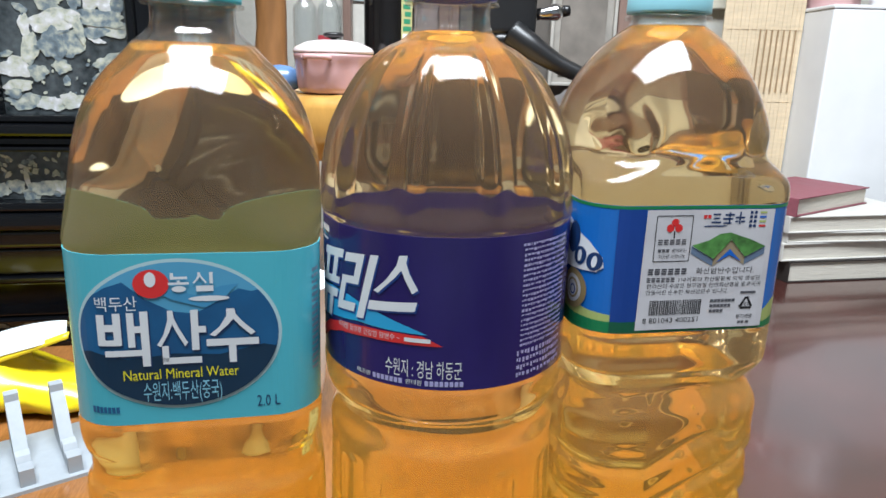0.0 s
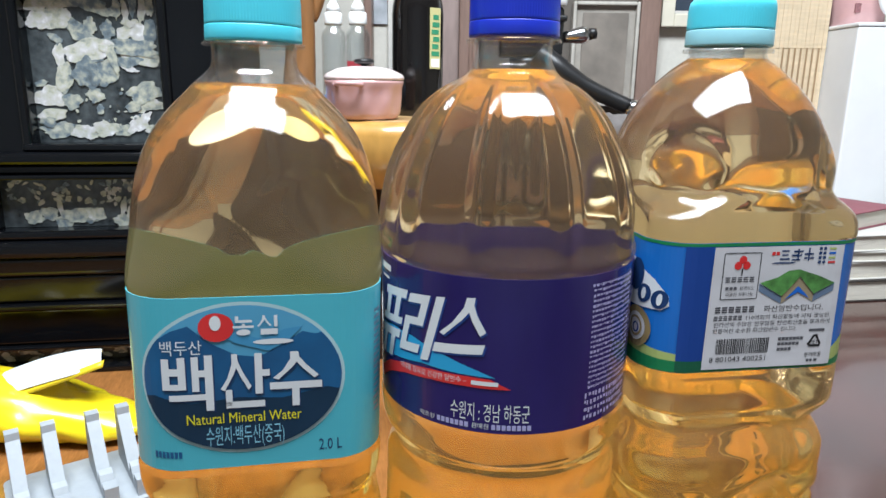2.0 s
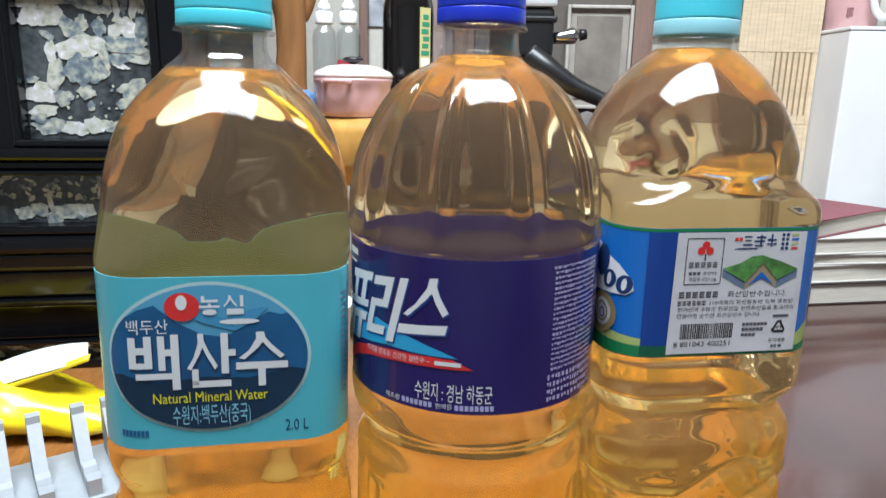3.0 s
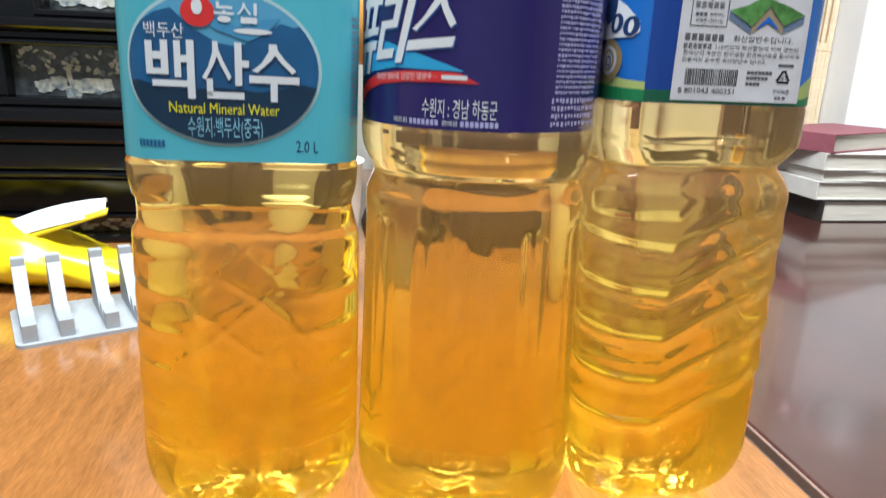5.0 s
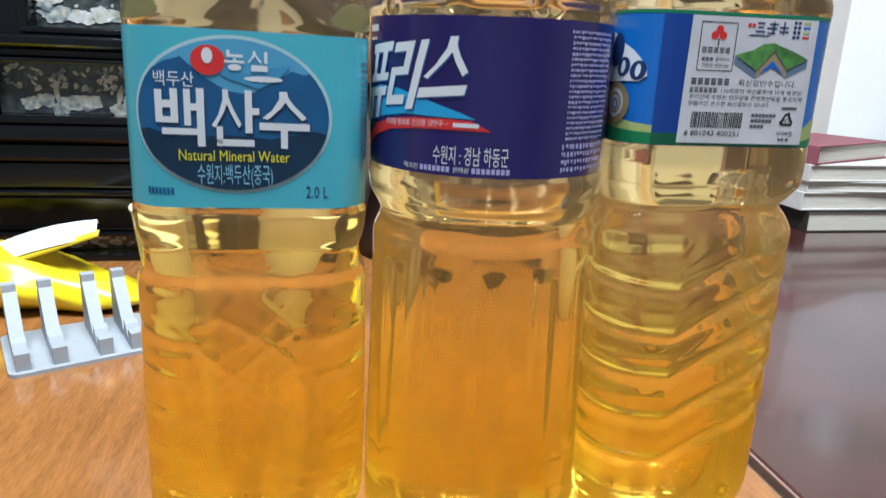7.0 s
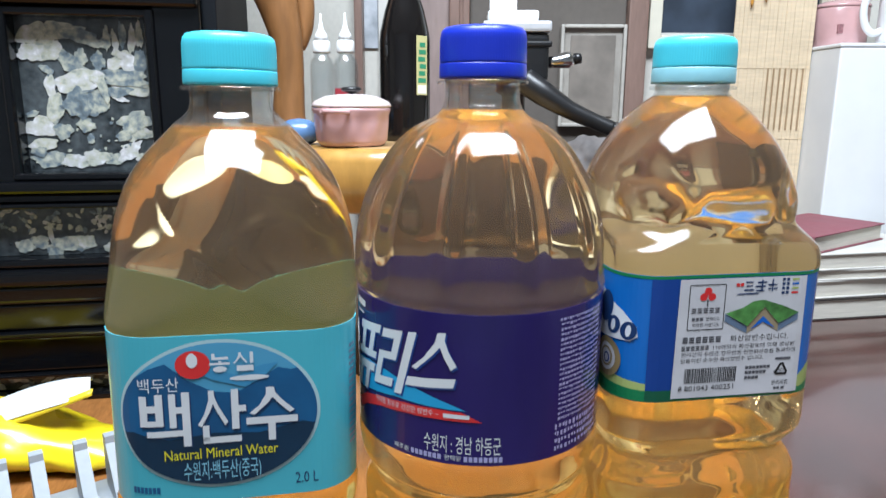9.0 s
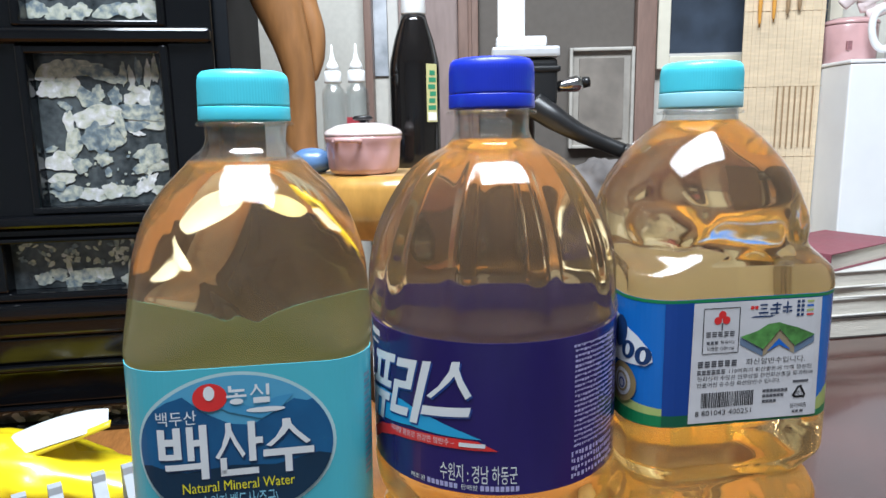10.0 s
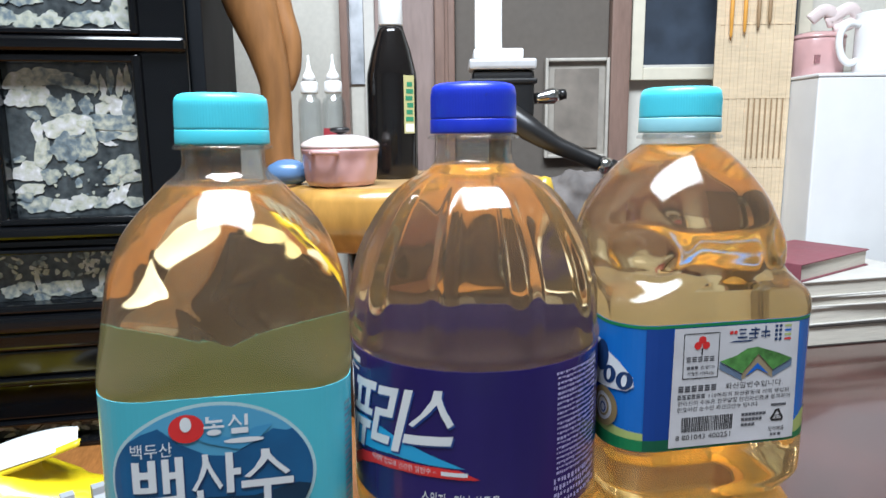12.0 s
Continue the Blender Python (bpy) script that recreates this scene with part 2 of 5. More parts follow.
def box(x0, x1, y0, y1, z0, z1, bevel=0.0, bm=None, seg=2):
    own = bm or bmesh.new()
    b = bmesh.new()
    bmesh.ops.create_cube(b, size=1)
    for v in b.verts:
        v.co = Vector((x0 + (v.co.x + .5) * (x1 - x0), y0 + (v.co.y + .5) * (y1 - y0), z0 + (v.co.z + .5) * (z1 - z0)))
    if bevel:
        bmesh.ops.bevel(b, geom=b.edges[:], offset=bevel, segments=seg, affect="EDGES", profile=0.6)
    join(own, b)
    return own


def join(own, b):
    index = {}
    for v in b.verts:
        index[v] = own.verts.new(v.co)
    for f in b.faces:
        try:
            own.faces.new([index[v] for v in f.verts])
        except ValueError:
            pass
    b.free()
    return own


def lathe(profile, n=48, bm=None, centre=(0, 0), ripple=None):
    """A turned solid from (radius, z) pairs, closed at both ends where the radius is 0."""
    b = bm or bmesh.new()
    rings = []
    for r, z in profile:
        if r < 1e-6:
            rings.append([b.verts.new((centre[0], centre[1], z))])
            continue
        ring = []
        for j in range(n):
            a = 2 * math.pi * j / n
            q = r * (1 + (ripple(a, z) if ripple else 0))
            ring.append(b.verts.new((centre[0] + q * math.cos(a), centre[1] + q * math.sin(a), z)))
        rings.append(ring)
    for p, q in zip(rings, rings[1:]):
        for j in range(n):
            k = (j + 1) % n
            if len(p) == 1 and len(q) == 1:
                continue
            if len(p) == 1:
                b.faces.new((p[0], q[k], q[j]))
            elif len(q) == 1:
                b.faces.new((p[j], p[k], q[0]))
            else:
                b.faces.new((p[j], p[k], q[k], q[j]))
    bmesh.ops.recalc_face_normals(b, faces=b.faces[:])
    return b


def tube(points, radius, n=12, bm=None, flatten=1.0):
    """A round bar along points; radius is a number or one for each point."""
    b = bm or bmesh.new()
    pts = [Vector(p) for p in points]
    rad = list(radius) if isinstance(radius, (list, tuple)) else [radius] * len(pts)
    if len(pts) > 3:
        rows, last = [(p, r) for p, r in zip(pts, rad)], len(pts) - 1
        pts, rad = [], []
        for i in range(last):
            (p0, r0), (p1, r1), (p2, r2), (p3, r3) = rows[max(0, i - 1)], rows[i], rows[i + 1], rows[min(last, i + 2)]
            for k in range(5):
                t = k / 5
                w = (-t ** 3 / 2 + t * t - t / 2, 1.5 * t ** 3 - 2.5 * t * t + 1, -1.5 * t ** 3 + 2 * t * t + t / 2, t ** 3 / 2 - t * t / 2)
                pts.append(p0 * w[0] + p1 * w[1] + p2 * w[2] + p3 * w[3])
                rad.append(r1 + (r2 - r1) * t)
        pts.append(rows[last][0])
        rad.append(rows[last][1])
    rings = []
    for i, p in enumerate(pts):
        d = (pts[min(i + 1, len(pts) - 1)] - pts[max(i - 1, 0)]).normalized()
        side = d.cross(Vector((0, 1, 0)) if abs(d.y) < 0.9 else Vector((1, 0, 0))).normalized()
        up = side.cross(d)
        rings.append([b.verts.new(p + rad[i] * (side * math.cos(2 * math.pi * j / n) + up * flatten * math.sin(2 * math.pi * j / n))) for j in range(n)])
    for p, q in zip(rings, rings[1:]):
        for j in range(n):
            b.faces.new((p[j], p[(j + 1) % n], q[(j + 1) % n], q[j]))
    b.faces.new(rings[0][::-1])
    b.faces.new(rings[-1])
    bmesh.ops.recalc_face_normals(b, faces=b.faces[:])
    return b


def prism(points, y0, y1, bm=None):
    """An outline in x and z pushed from y0 to y1."""
    b = bm or bmesh.new()
    f = [b.verts.new((x, y0, z)) for x, z in points]
    k = [b.verts.new((x, y1, z)) for x, z in points]
    new_faces = [b.faces.new(f), b.faces.new(k[::-1])]
    for i in range(len(f)):
        j = (i + 1) % len(f)
        new_faces.append(b.faces.new((f[j], f[i], k[i], k[j])))
    bmesh.ops.recalc_face_normals(b, faces=new_faces)
    return b


def arc(cx, cz, rx, rz, a0=0.0, a1=360.0, n=48):
    return [(cx + rx * math.cos(radians(a0 + (a1 - a0) * i / n)), cz + rz * math.sin(radians(a0 + (a1 - a0) * i / n))) for i in range(n if a1 - a0 >= 360 else n + 1)]


# ---- setting ----
DESK = pose(0.180, 0.251, 0, 0, 0, 12)  # the corner of the desk, its front edge along -x


def setting(name, bm, mat, label, category, m=None):
    ob = part(name, bm, mat)
    if m is not None:
        ob.matrix_world = m
    return tagged(ob, label, category, kind="structure")


setting("floor", box(-2.6, 2.6, -2.2, 1.42, FLOOR - 0.1, FLOOR), M_FLOOR, "brown vinyl floor under the desks", "floor")
setting("ceiling", box(-2.6, 2.6, -2.2, 1.42, CEILING, CEILING + 0.1), M_CEIL, "white papered ceiling of the room", "ceiling")
setting("wall_north", box(-2.6, 2.6, 1.30, 1.42, FLOOR, CEILING), M_CREAM, "cream papered wall behind the desks", "wall")
setting("wall_south", box(-2.6, 2.6, -2.2, -2.08, FLOOR, CEILING), M_COOL, "pale grey papered wall of the room", "wall")
setting("wall_west", box(-2.72, -2.6, -2.2, 1.42, FLOOR, CEILING), M_CREAM, "cream papered side wall of the room", "wall")
setting("wall_east", box(2.6, 2.72, -2.2, 1.42, FLOOR, CEILING), M_CREAM, "cream papered side wall of the room", "wall")

light = thing("ceiling_light", "square white ceiling light, switched on", "ceiling light", pose(0.0, 0.07, CEILING, 0, 0, 12))
part("housing", box(-0.57, 0.57, -0.26, 0.26, -0.06, 0, 0.01), M_WHITE, light)

desk = thing("desk", "wood-grain laminate desk with a dark edge band", "desk", DESK)
part("tabletop", box(-1.45, -0.002, 0.002, 0.93, -0.028, 0, 0.0012), M_DESK, desk)
part("edge_band", box(-1.45, 0.0, 0.0, 0.0018, -0.030, -0.0012), M_EDGE, desk, "dark brown edge band")
part("edge_band", box(-0.0018, 0.0, 0.002, 0.93, -0.030, -0.0012), M_EDGE, desk, "dark brown edge band")
part("side_panel", box(-0.05, -0.02, 0.03, 0.60, FLOOR, -0.030), M_EDGE, desk)
part("side_panel", box(-1.43, -1.40, 0.03, 0.60, FLOOR, -0.030), M_EDGE, desk)
part("front_panel", box(-1.40, -0.05, 0.05, 0.07, -0.20, -0.030), M_EDGE, desk)

table = thing("side_table", "glossy dark red lacquered table butted against the desk", "table", DESK)
part("tabletop", box(0.0105, 1.30, -0.20, 0.84, -0.040, -0.003, 0.002), M_RED, table)
part("edge_strip", box(0.0085, 0.0104, -0.20, 0.84, -0.040, -0.0032, 0.0006), M_JAMB, table, "paler brown edge strip")
for x, y in ((0.06, -0.14), (1.24, -0.14), (0.06, 0.78), (1.24, 0.78)):
    part("leg", box(x - 0.03, x + 0.03, y - 0.03, y + 0.03, FLOOR, -0.040, 0.003), M_RED, table)


# ---- bottles ----
def square_radius(phi, a, c):
    """The radius at an angle of a square of half side a with corners rounded by c."""
    q = abs((phi + math.pi / 4) % (math.pi / 2) - math.pi / 4)
    k = a - c
    if a * math.tan(q) <= k:
        return a / math.cos(q)
    s = k * (math.cos(q) + math.sin(q))
    return s + math.sqrt(max(0, s * s - (2 * k * k - c * c)))


def smooth_profile(rows, z):
    """Smooth interpolation of rows of (z, values...), z rising."""
    for i in range(len(rows) - 1):
        if z <= rows[i + 1][0]:
            break
    z0, z1 = rows[i][0], rows[i + 1][0]
    t = min(1, max(0, (z - z0) / (z1 - z0)))
    out = []
    for k in range(1, len(rows[0])):
        p0, p1 = rows[i][k], rows[i + 1][k]
        d0 = (p1 - rows[i - 1][k]) / (z1 - rows[i - 1][0]) if i else (p1 - p0) / (z1 - z0)
        d1 = (rows[i + 2][k] - p0) / (rows[i + 2][0] - z0) if i + 2 < len(rows) else (p1 - p0) / (z1 - z0)
        if (p1 - p0) * d0 <= 0:
            d0 = 0
        if (p1 - p0) * d1 <= 0:
            d1 = 0
        lim = 3 * abs(p1 - p0) / (z1 - z0)
        d0, d1 = max(-lim, min(lim, d0)), max(-lim, min(lim, d1))
        h = z1 - z0
        out.append((2 * t ** 3 - 3 * t ** 2 + 1) * p0 + (t ** 3 - 2 * t ** 2 + t) * h * d0 + (3 * t ** 2 - 2 * t ** 3) * p1 + (t ** 3 - t ** 2) * h * d1)
    return out


def window(z, z0, z1, soft):
    return max(0, min(1, (z - z0) / soft)) * max(0, min(1, (z1 - z) / soft))


def bell(x, w):
    return math.exp(-(x / w) ** 2)


class Bottle:
    """A plastic bottle: rows of (z, half side, corner share) and a relief added to the radius. The angle 0 is its front face."""

    def __init__(self, rows, relief, label_z):
        self.rows, self.relief = rows, relief
        self.a, share = smooth_profile(rows, label_z)
        self.c = self.a * share
        self.table = [(0.0, 0.0)]
        steps = 400
        last = self.flat_point(0)
        for i in range(1, steps + 1):
            phi = math.pi * i / steps
            p = self.flat_point(phi)
            self.table.append((self.table[-1][0] + (p - last).length, phi))
            last = p

    def flat_point(self, phi):
        r = square_radius(phi, self.a, self.c)
        return Vector((r * math.sin(phi), -r * math.cos(phi)))

    def radius(self, phi, z):
        a, share = smooth_profile(self.rows, z)
        return square_radius(phi, a, a * share) + self.relief(phi, z)

    def around(self, u, z, out):
        """The point at an arc length u from the middle of the front, at a height, that far out of the label's face."""
        s, k = abs(u), 0
        lo, hi = 0, len(self.table) - 1
        while hi - lo > 1:
            mid = (lo + hi) // 2
            if self.table[mid][0] <= s:
                lo = mid
            else:
                hi = mid
        (s0, p0), (s1, p1) = self.table[lo], self.table[hi]
        phi = math.copysign(p0 + (p1 - p0) * (s - s0) / (s1 - s0), u)
        p = self.flat_point(phi)
        d = self.flat_point(phi + 0.01) - self.flat_point(phi - 0.01)
        nrm = Vector((d.y, -d.x)).normalized()
        return Vector((p.x + nrm.x * out, p.y + nrm.y * out, z))

    def body(self, top, nphi=200, nz=240):
        b = bmesh.new()
        rings = []
        zs = [top * (1 - (1 - i / nz) ** 1.0) for i in range(nz + 1)]
        zs = sorted(set([round(z, 6) for z in zs] + [0.0007, 0.0015, 0.0025]))
        for z in zs:
            ring = []
            for j in range(nphi):
                phi = 2 * math.pi * j / nphi
                r = self.radius(phi, z)
                ring.append(b.verts.new((r * math.sin(phi), -r * math.cos(phi), z)))
            rings.append(ring)
        for p, q in zip(rings, rings[1:]):
            for j in range(nphi):
                k = (j + 1) % nphi
                b.faces.new((p[j], p[k], q[k], q[j]))
        # pushed-up base with radial creases
        prev = rings[0]
        for share, lift in ((0.86, 0.0008), (0.66, 0.0030), (0.4, 0.0052), (0.14, 0.0060)):
            ring = []
            for j in range(nphi):
                phi = 2 * math.pi * j / nphi
                r = self.radius(phi, 0) * share
                ring.append(b.verts.new((r * math.sin(phi), -r * math.cos(phi), lift + 0.0006 * share * math.cos(10 * phi) * (1 if share < 0.8 else 0))))
            for j in range(nphi):
                k = (j + 1) % nphi
                b.faces.new((prev[k], prev[j], ring[j], ring[k]))
            prev = ring
        b.faces.new(prev[::-1])
        b.faces.new(rings[-1])
        bmesh.ops.recalc_face_normals(b, faces=b.faces[:])
        return b

    def sleeve(self, z0, z1, out, u0=None, u1=None, thick=0.0002):
        """The label: a thin sleeve with its own thickness."""
        b = bmesh.new()
        full = u0 is None
        length = self.table[-1][0]
        n = 160
        us = [-length + 2 * length * i / n for i in range(n)] if full else [u0 + (u1 - u0) * i / n for i in range(n + 1)]
        rows = []
        for u in us:
            rows.append([b.verts.new(self.around(u, z, o)) for z, o in ((z0, out), (z1, out), (z1, out - thick), (z0, out - thick))])
        for i in range(len(rows) if full else len(rows) - 1):
            p, q = rows[i], rows[(i + 1) % len(rows)]
            for k in range(4):
                b.faces.new((p[k], q[k], q[(k + 1) % 4], p[(k + 1) % 4]))
        if not full:
            b.faces.new(rows[0])
            b.faces.new(rows[-1][::-1])
        bmesh.ops.recalc_face_normals(b, faces=b.faces[:])
        return b

    def printed(self, flat_bm, out):
        """Bends a flat print, drawn in u and z, round the label."""
        lo = min(v.co.x for v in flat_bm.verts)
        hi = max(v.co.x for v in flat_bm.verts)
        u = math.floor(lo / 0.002) * 0.002 + 0.002
        while u < hi:
            bmesh.ops.bisect_plane(flat_bm, geom=flat_bm.verts[:] + flat_bm.edges[:] + flat_bm.faces[:], plane_co=(u, 0, 0), plane_no=(1, 0, 0), dist=1e-7)
            u += 0.002
        for v in flat_bm.verts:
            v.co = self.around(v.co.x, v.co.y, out)
        return flat_bm


def shape(*outlines):
    b = bmesh.new()
    for o in outlines:
        b.faces.new([b.verts.new((x, z, 0)) for x, z in o])
    bmesh.ops.recalc_face_normals(b, faces=b.faces[:])
    bmesh.ops.triangulate(b, faces=b.faces[:])
    return b


def rect(x0, x1, z0, z1, skew=0.0):
    h = z1 - z0
    return [(x0, z0), (x1, z0), (x1 + skew * h, z1), (x0 + skew * h, z1)]


def ring_shape(cx, cz, rx, rz, w, n=72):
    b = bmesh.new()
    o = [b.verts.new((x, z, 0)) for x, z in arc(cx, cz, rx, rz, n=n)]
    i = [b.verts.new((x, z, 0)) for x, z in arc(cx, cz, rx - w, rz - w, n=n)]
    for k in range(n):
        b.faces.new((o[k], o[(k + 1) % n], i[(k + 1) % n], i[k]))
    return b


def words(text, u0, u1, z0, z1, slope=0.0):
    """Lettering in the built-in font, fitted into a frame."""
    c = bpy.data.curves.new("letters", "FONT")
    c.body = text
    c.resolution_u = 2
    o = new("letters", c)
    bpy.context.view_layer.update()
    ev = o.evaluated_get(bpy.context.evaluated_depsgraph_get())
    me = ev.to_mesh()
    b = bmesh.new()
    b.from_mesh(me)
    ev.to_mesh_clear()
    bpy.data.objects.remove(o)
    xs = [v.co.x for v in b.verts]
    ys = [v.co.y for v in b.verts]
    x0, x1, y0, y1 = min(xs), max(xs), min(ys), max(ys)
    for v in b.verts:
        s, t = (v.co.x - x0) / (x1 - x0), (v.co.y - y0) / (y1 - y0)
        v.co = Vector((u0 + (u1 - u0) * s, z0 + (z1 - z0) * t + slope * (u1 - u0) * s, 0))
    return b


def screw_cap(bottle, z0, z1, r, mat, ring_mat, ring_label, ring_h=0.0048):
    """Knurled cap with a rounded crown, and the tamper ring under it."""
    n = 400
    prof = [(0, z1), (r * 0.80, z1), (r * 0.90, z1 - 0.0004), (r * 0.965, z1 - 0.0014), (r * 0.99, z1 - 0.003), (r, z1 - 0.0045), (r * 1.006, z0 + ring_h + 0.0010), (r * 1.006, z0 + ring_h + 0.0003), (r * 1.000, z0 + ring_h + 0.0001), (0.0, z0 + ring_h + 0.0001)]
    part("cap", lathe(prof, n, ripple=lambda a, z: -0.012 * (0.5 + 0.5 * math.cos(100 * a)) * window(z, z0 + ring_h + 0.001, z1 - 0.0028, 0.001)), mat, bottle, smooth=True)
    part("tamper_ring", lathe([(r * 0.9, z0), (r * 1.010, z0), (r * 1.016, z0 + 0.0006), (r * 1.010, z0 + ring_h - 0.0004), (r * 1.002, z0 + ring_h), (r * 0.9, z0 + ring_h), (r * 0.9, z0)], 72), ring_mat, bottle, ring_label, smooth=True)


def neck(bottle, rows, flange_z, flange_r, thick=0.0009):
    """A clear open neck with its carrying flange."""
    outer = [(r, z) for r, z in rows]
    inner = [(r - thick, z) for r, z in reversed(rows)]
    part("neck", lathe(outer + inner + [outer[0]], 72), PET, bottle, "clear plastic neck", smooth=True)
    r0 = rows[-1][0]
    part("neck_flange", lathe([(r0 + 0.0001, flange_z), (flange_r, flange_z + 0.0002), (flange_r + 0.0002, flange_z + 0.0007), (flange_r, flange_z + 0.0013), (r0 + 0.0001, flange_z + 0.0017), (r0 + 0.0001, flange_z)], 96), PET, bottle, "clear plastic flange", smooth=True)


# white label ink and other inks
INK_W = flat("white_ink", (0.72, 0.74, 0.76))
INK_N = flat("navy_ink", (0.012, 0.04, 0.13))
INK_S = flat("sky_ink", (0.09, 0.34, 0.54))
INK_MID = material("mountain_blue_ink", (0.012, 0.115, 0.27), 0.32, scale=40, vary=0.25, second=(0.008, 0.045, 0.13))
INK_DEEP = material("deep_blue_ink", (0.006, 0.032, 0.072), 0.32, scale=40, vary=0.2)
INK_Y = flat("yellow_ink", (0.80, 0.72, 0.02))
INK_R = flat("red_ink", (0.68, 0.03, 0.03))
INK_C = flat("pale_cyan_ink", (0.25, 0.55, 0.70))
INK_T = flat("grey_text_ink", (0.10, 0.10, 0.115))
INK_K = flat("black_ink", (0.015, 0.015, 0.018))
INK_B = flat("bright_blue_ink", (0.012, 0.13, 0.55))
INK_BD = flat("dark_blue_ink", (0.008, 0.05, 0.27))
INK_G = flat("green_ink", (0.012, 0.20, 0.07))
INK_YG = flat("yellow_green_ink", (0.42, 0.50, 0.16))
INK_L = flat("lilac_ink", (0.42, 0.40, 0.68))
INK_PAPER = material("label_paper", (0.64, 0.63, 0.66), 0.4, scale=40, vary=0.06, bump=0.5)
INK_GOLD = flat("gold_ink", (0.30, 0.22, 0.10))
INK_CY2 = flat("swoosh_cyan_ink", (0.03, 0.36, 0.66))
INK_ISLE = material("island_green_ink", (0.10, 0.30, 0.07), 0.5, scale=300, vary=0.4)
INK_SEA = flat("sea_grey_ink", (0.14, 0.20, 0.30))
INK_IND = material("indigo_film", (0.022, 0.013, 0.125), 0.20, scale=34, vary=0.18, bump=0.5, stretch=(1, 1, 0.35), coat=0.3)
INK_BLUEFILM = material("blue_film", (0.014, 0.16, 0.58), 0.20, scale=34, vary=0.15, bump=0.5, stretch=(1, 1, 0.4), coat=0.3)


def relief_one(phi, z):
    p = (phi + math.pi) % (2 * math.pi) - math.pi
    d = 0.0
    w = window(z, 0.028, 0.116, 0.012)
    if w:
        for k in range(4):
            q = (p - k * math.pi / 2 + math.pi) % (2 * math.pi) - math.pi
            if abs(q) < 1.0:
                e = 1 - (abs(q) / 1.0) ** 2
                d -= w * e * 0.0006 * (bell(z - 0.105 + 0.030 * q + 0.020 * q * q, 0.0012) + bell(z - 0.083 + 0.034 * q - 0.016 * q * q, 0.0013) + bell(z - 0.056 + 0.026 * q - 0.02 * q * q, 0.0013))
                d -= w * e * 0.0004 * bell(z - 0.095 - 0.035 * q, 0.0012)
        corner = bell((p % (math.pi / 2)) - math.pi / 4, 0.30)
        d -= w * corner * 0.0011 * sum(bell(z - zk, 0.0022) for zk in (0.042, 0.057, 0.072, 0.087, 0.102))
    w = window(z, 0.209, 0.266, 0.016)
    if w:
        d -= w * 0.00025 * bell(math.sin(2 * p + 48 * (z - 0.236) + 0.6), 0.10)
    if z < 0.02:
        d -= 0.0012 * (1 - z / 0.02) * (0.5 + 0.5 * math.cos(10 * p)) ** 4
    return d


def relief_two(phi, z):
    d = 0.0
    w = window(z, 0.214, 0.2745, 0.010)
    if w:
        q = (phi / (2 * math.pi / 10) + 0.42) % 1 - 0.5
        s = abs(q)
        d += w * (-0.0013 * min(1, max(0, (0.40 - s) / 0.10)) + 0.0009 * bell(s - 0.47, 0.045))
    w = window(z, 0.030, 0.131, 0.004 + 0.006 * (0.5 + 0.5 * math.sin(9 * phi)))
    if w:
        d -= w * 0.0011 * (max(0, math.sin(13 * phi + 0.5 * math.sin(3 * phi))) ** 0.5) * (0.5 + 0.5 * min(1, z / 0.1))
    d -= 0.0006 * bell(z - 0.0215, 0.001)
    return d


def relief_three(phi, z):
    p = (phi + math.pi) % (2 * math.pi) - math.pi
    d = 0.0
    w = window(z, 0.030, 0.136, 0.006)
    if w:
        q = (p + math.pi / 4 + math.pi / 4) % (math.pi / 2) - math.pi / 4
        q += 0.0
        for zk in (0.118, 0.0995, 0.081, 0.0625, 0.044):
            u = 0.046 * (p if abs(p) < 1.2 else (p - math.copysign(math.pi / 2, p)))
            rise = 0.52 * max(0, u + 0.012) if u < 0.035 else 0.52 * 0.047 * max(0, 1 - (u - 0.035) / 0.02)
            rise += 0.12 * max(0, -(u + 0.012))
            d -= w * (0.0022 if abs(p) < 1.7 else 0.0008) * bell(z - zk - rise, 0.0024)
            d += w * 0.0006 * bell(z - zk - rise - 0.0055, 0.003)
    if 0.2225 < z < 0.272:
        for k in range(4):
            c = math.pi / 4 + k * math.pi / 2
            q = (phi - c + math.pi) % (2 * math.pi) - math.pi
            x, y = q * 0.040, z - 0.2460
            r = math.hypot(x, y)
            if r < 0.0235:
                low = max(0, min(1, 0.35 - y / 0.012))
                d -= 0.0015 * low * bell(r - 0.0148, 0.0034)
                d += 0.0010 * max(0, 1 - r / 0.012)
    return d


ONE = Bottle([(0.0, 0.0280, 0.80), (0.002, 0.0318, 0.80), (0.006, 0.0358, 0.78), (0.012, 0.0392, 0.75), (0.022, 0.0420, 0.70), (0.034, 0.0427, 0.68), (0.10, 0.0424, 0.68), (0.118, 0.0418, 0.62), (0.1225, 0.0410, 0.56), (0.1255, 0.0392, 0.52),
              (0.134, 0.0386, 0.46), (0.1375, 0.0394, 0.42), (0.142, 0.0402, 0.42), (0.1485, 0.0404, 0.42), (0.1495, 0.0398, 0.42), (0.2075, 0.0398, 0.42), (0.209, 0.0405, 0.46), (0.214, 0.0411, 0.62), (0.222, 0.0414, 0.84), (0.233, 0.0409, 0.98),
              (0.243, 0.0385, 1.0), (0.2522, 0.0347, 1.0), (0.2606, 0.0287, 1.0), (0.2664, 0.0230, 1.0), (0.2700, 0.0196, 1.0)], relief_one, 0.18)
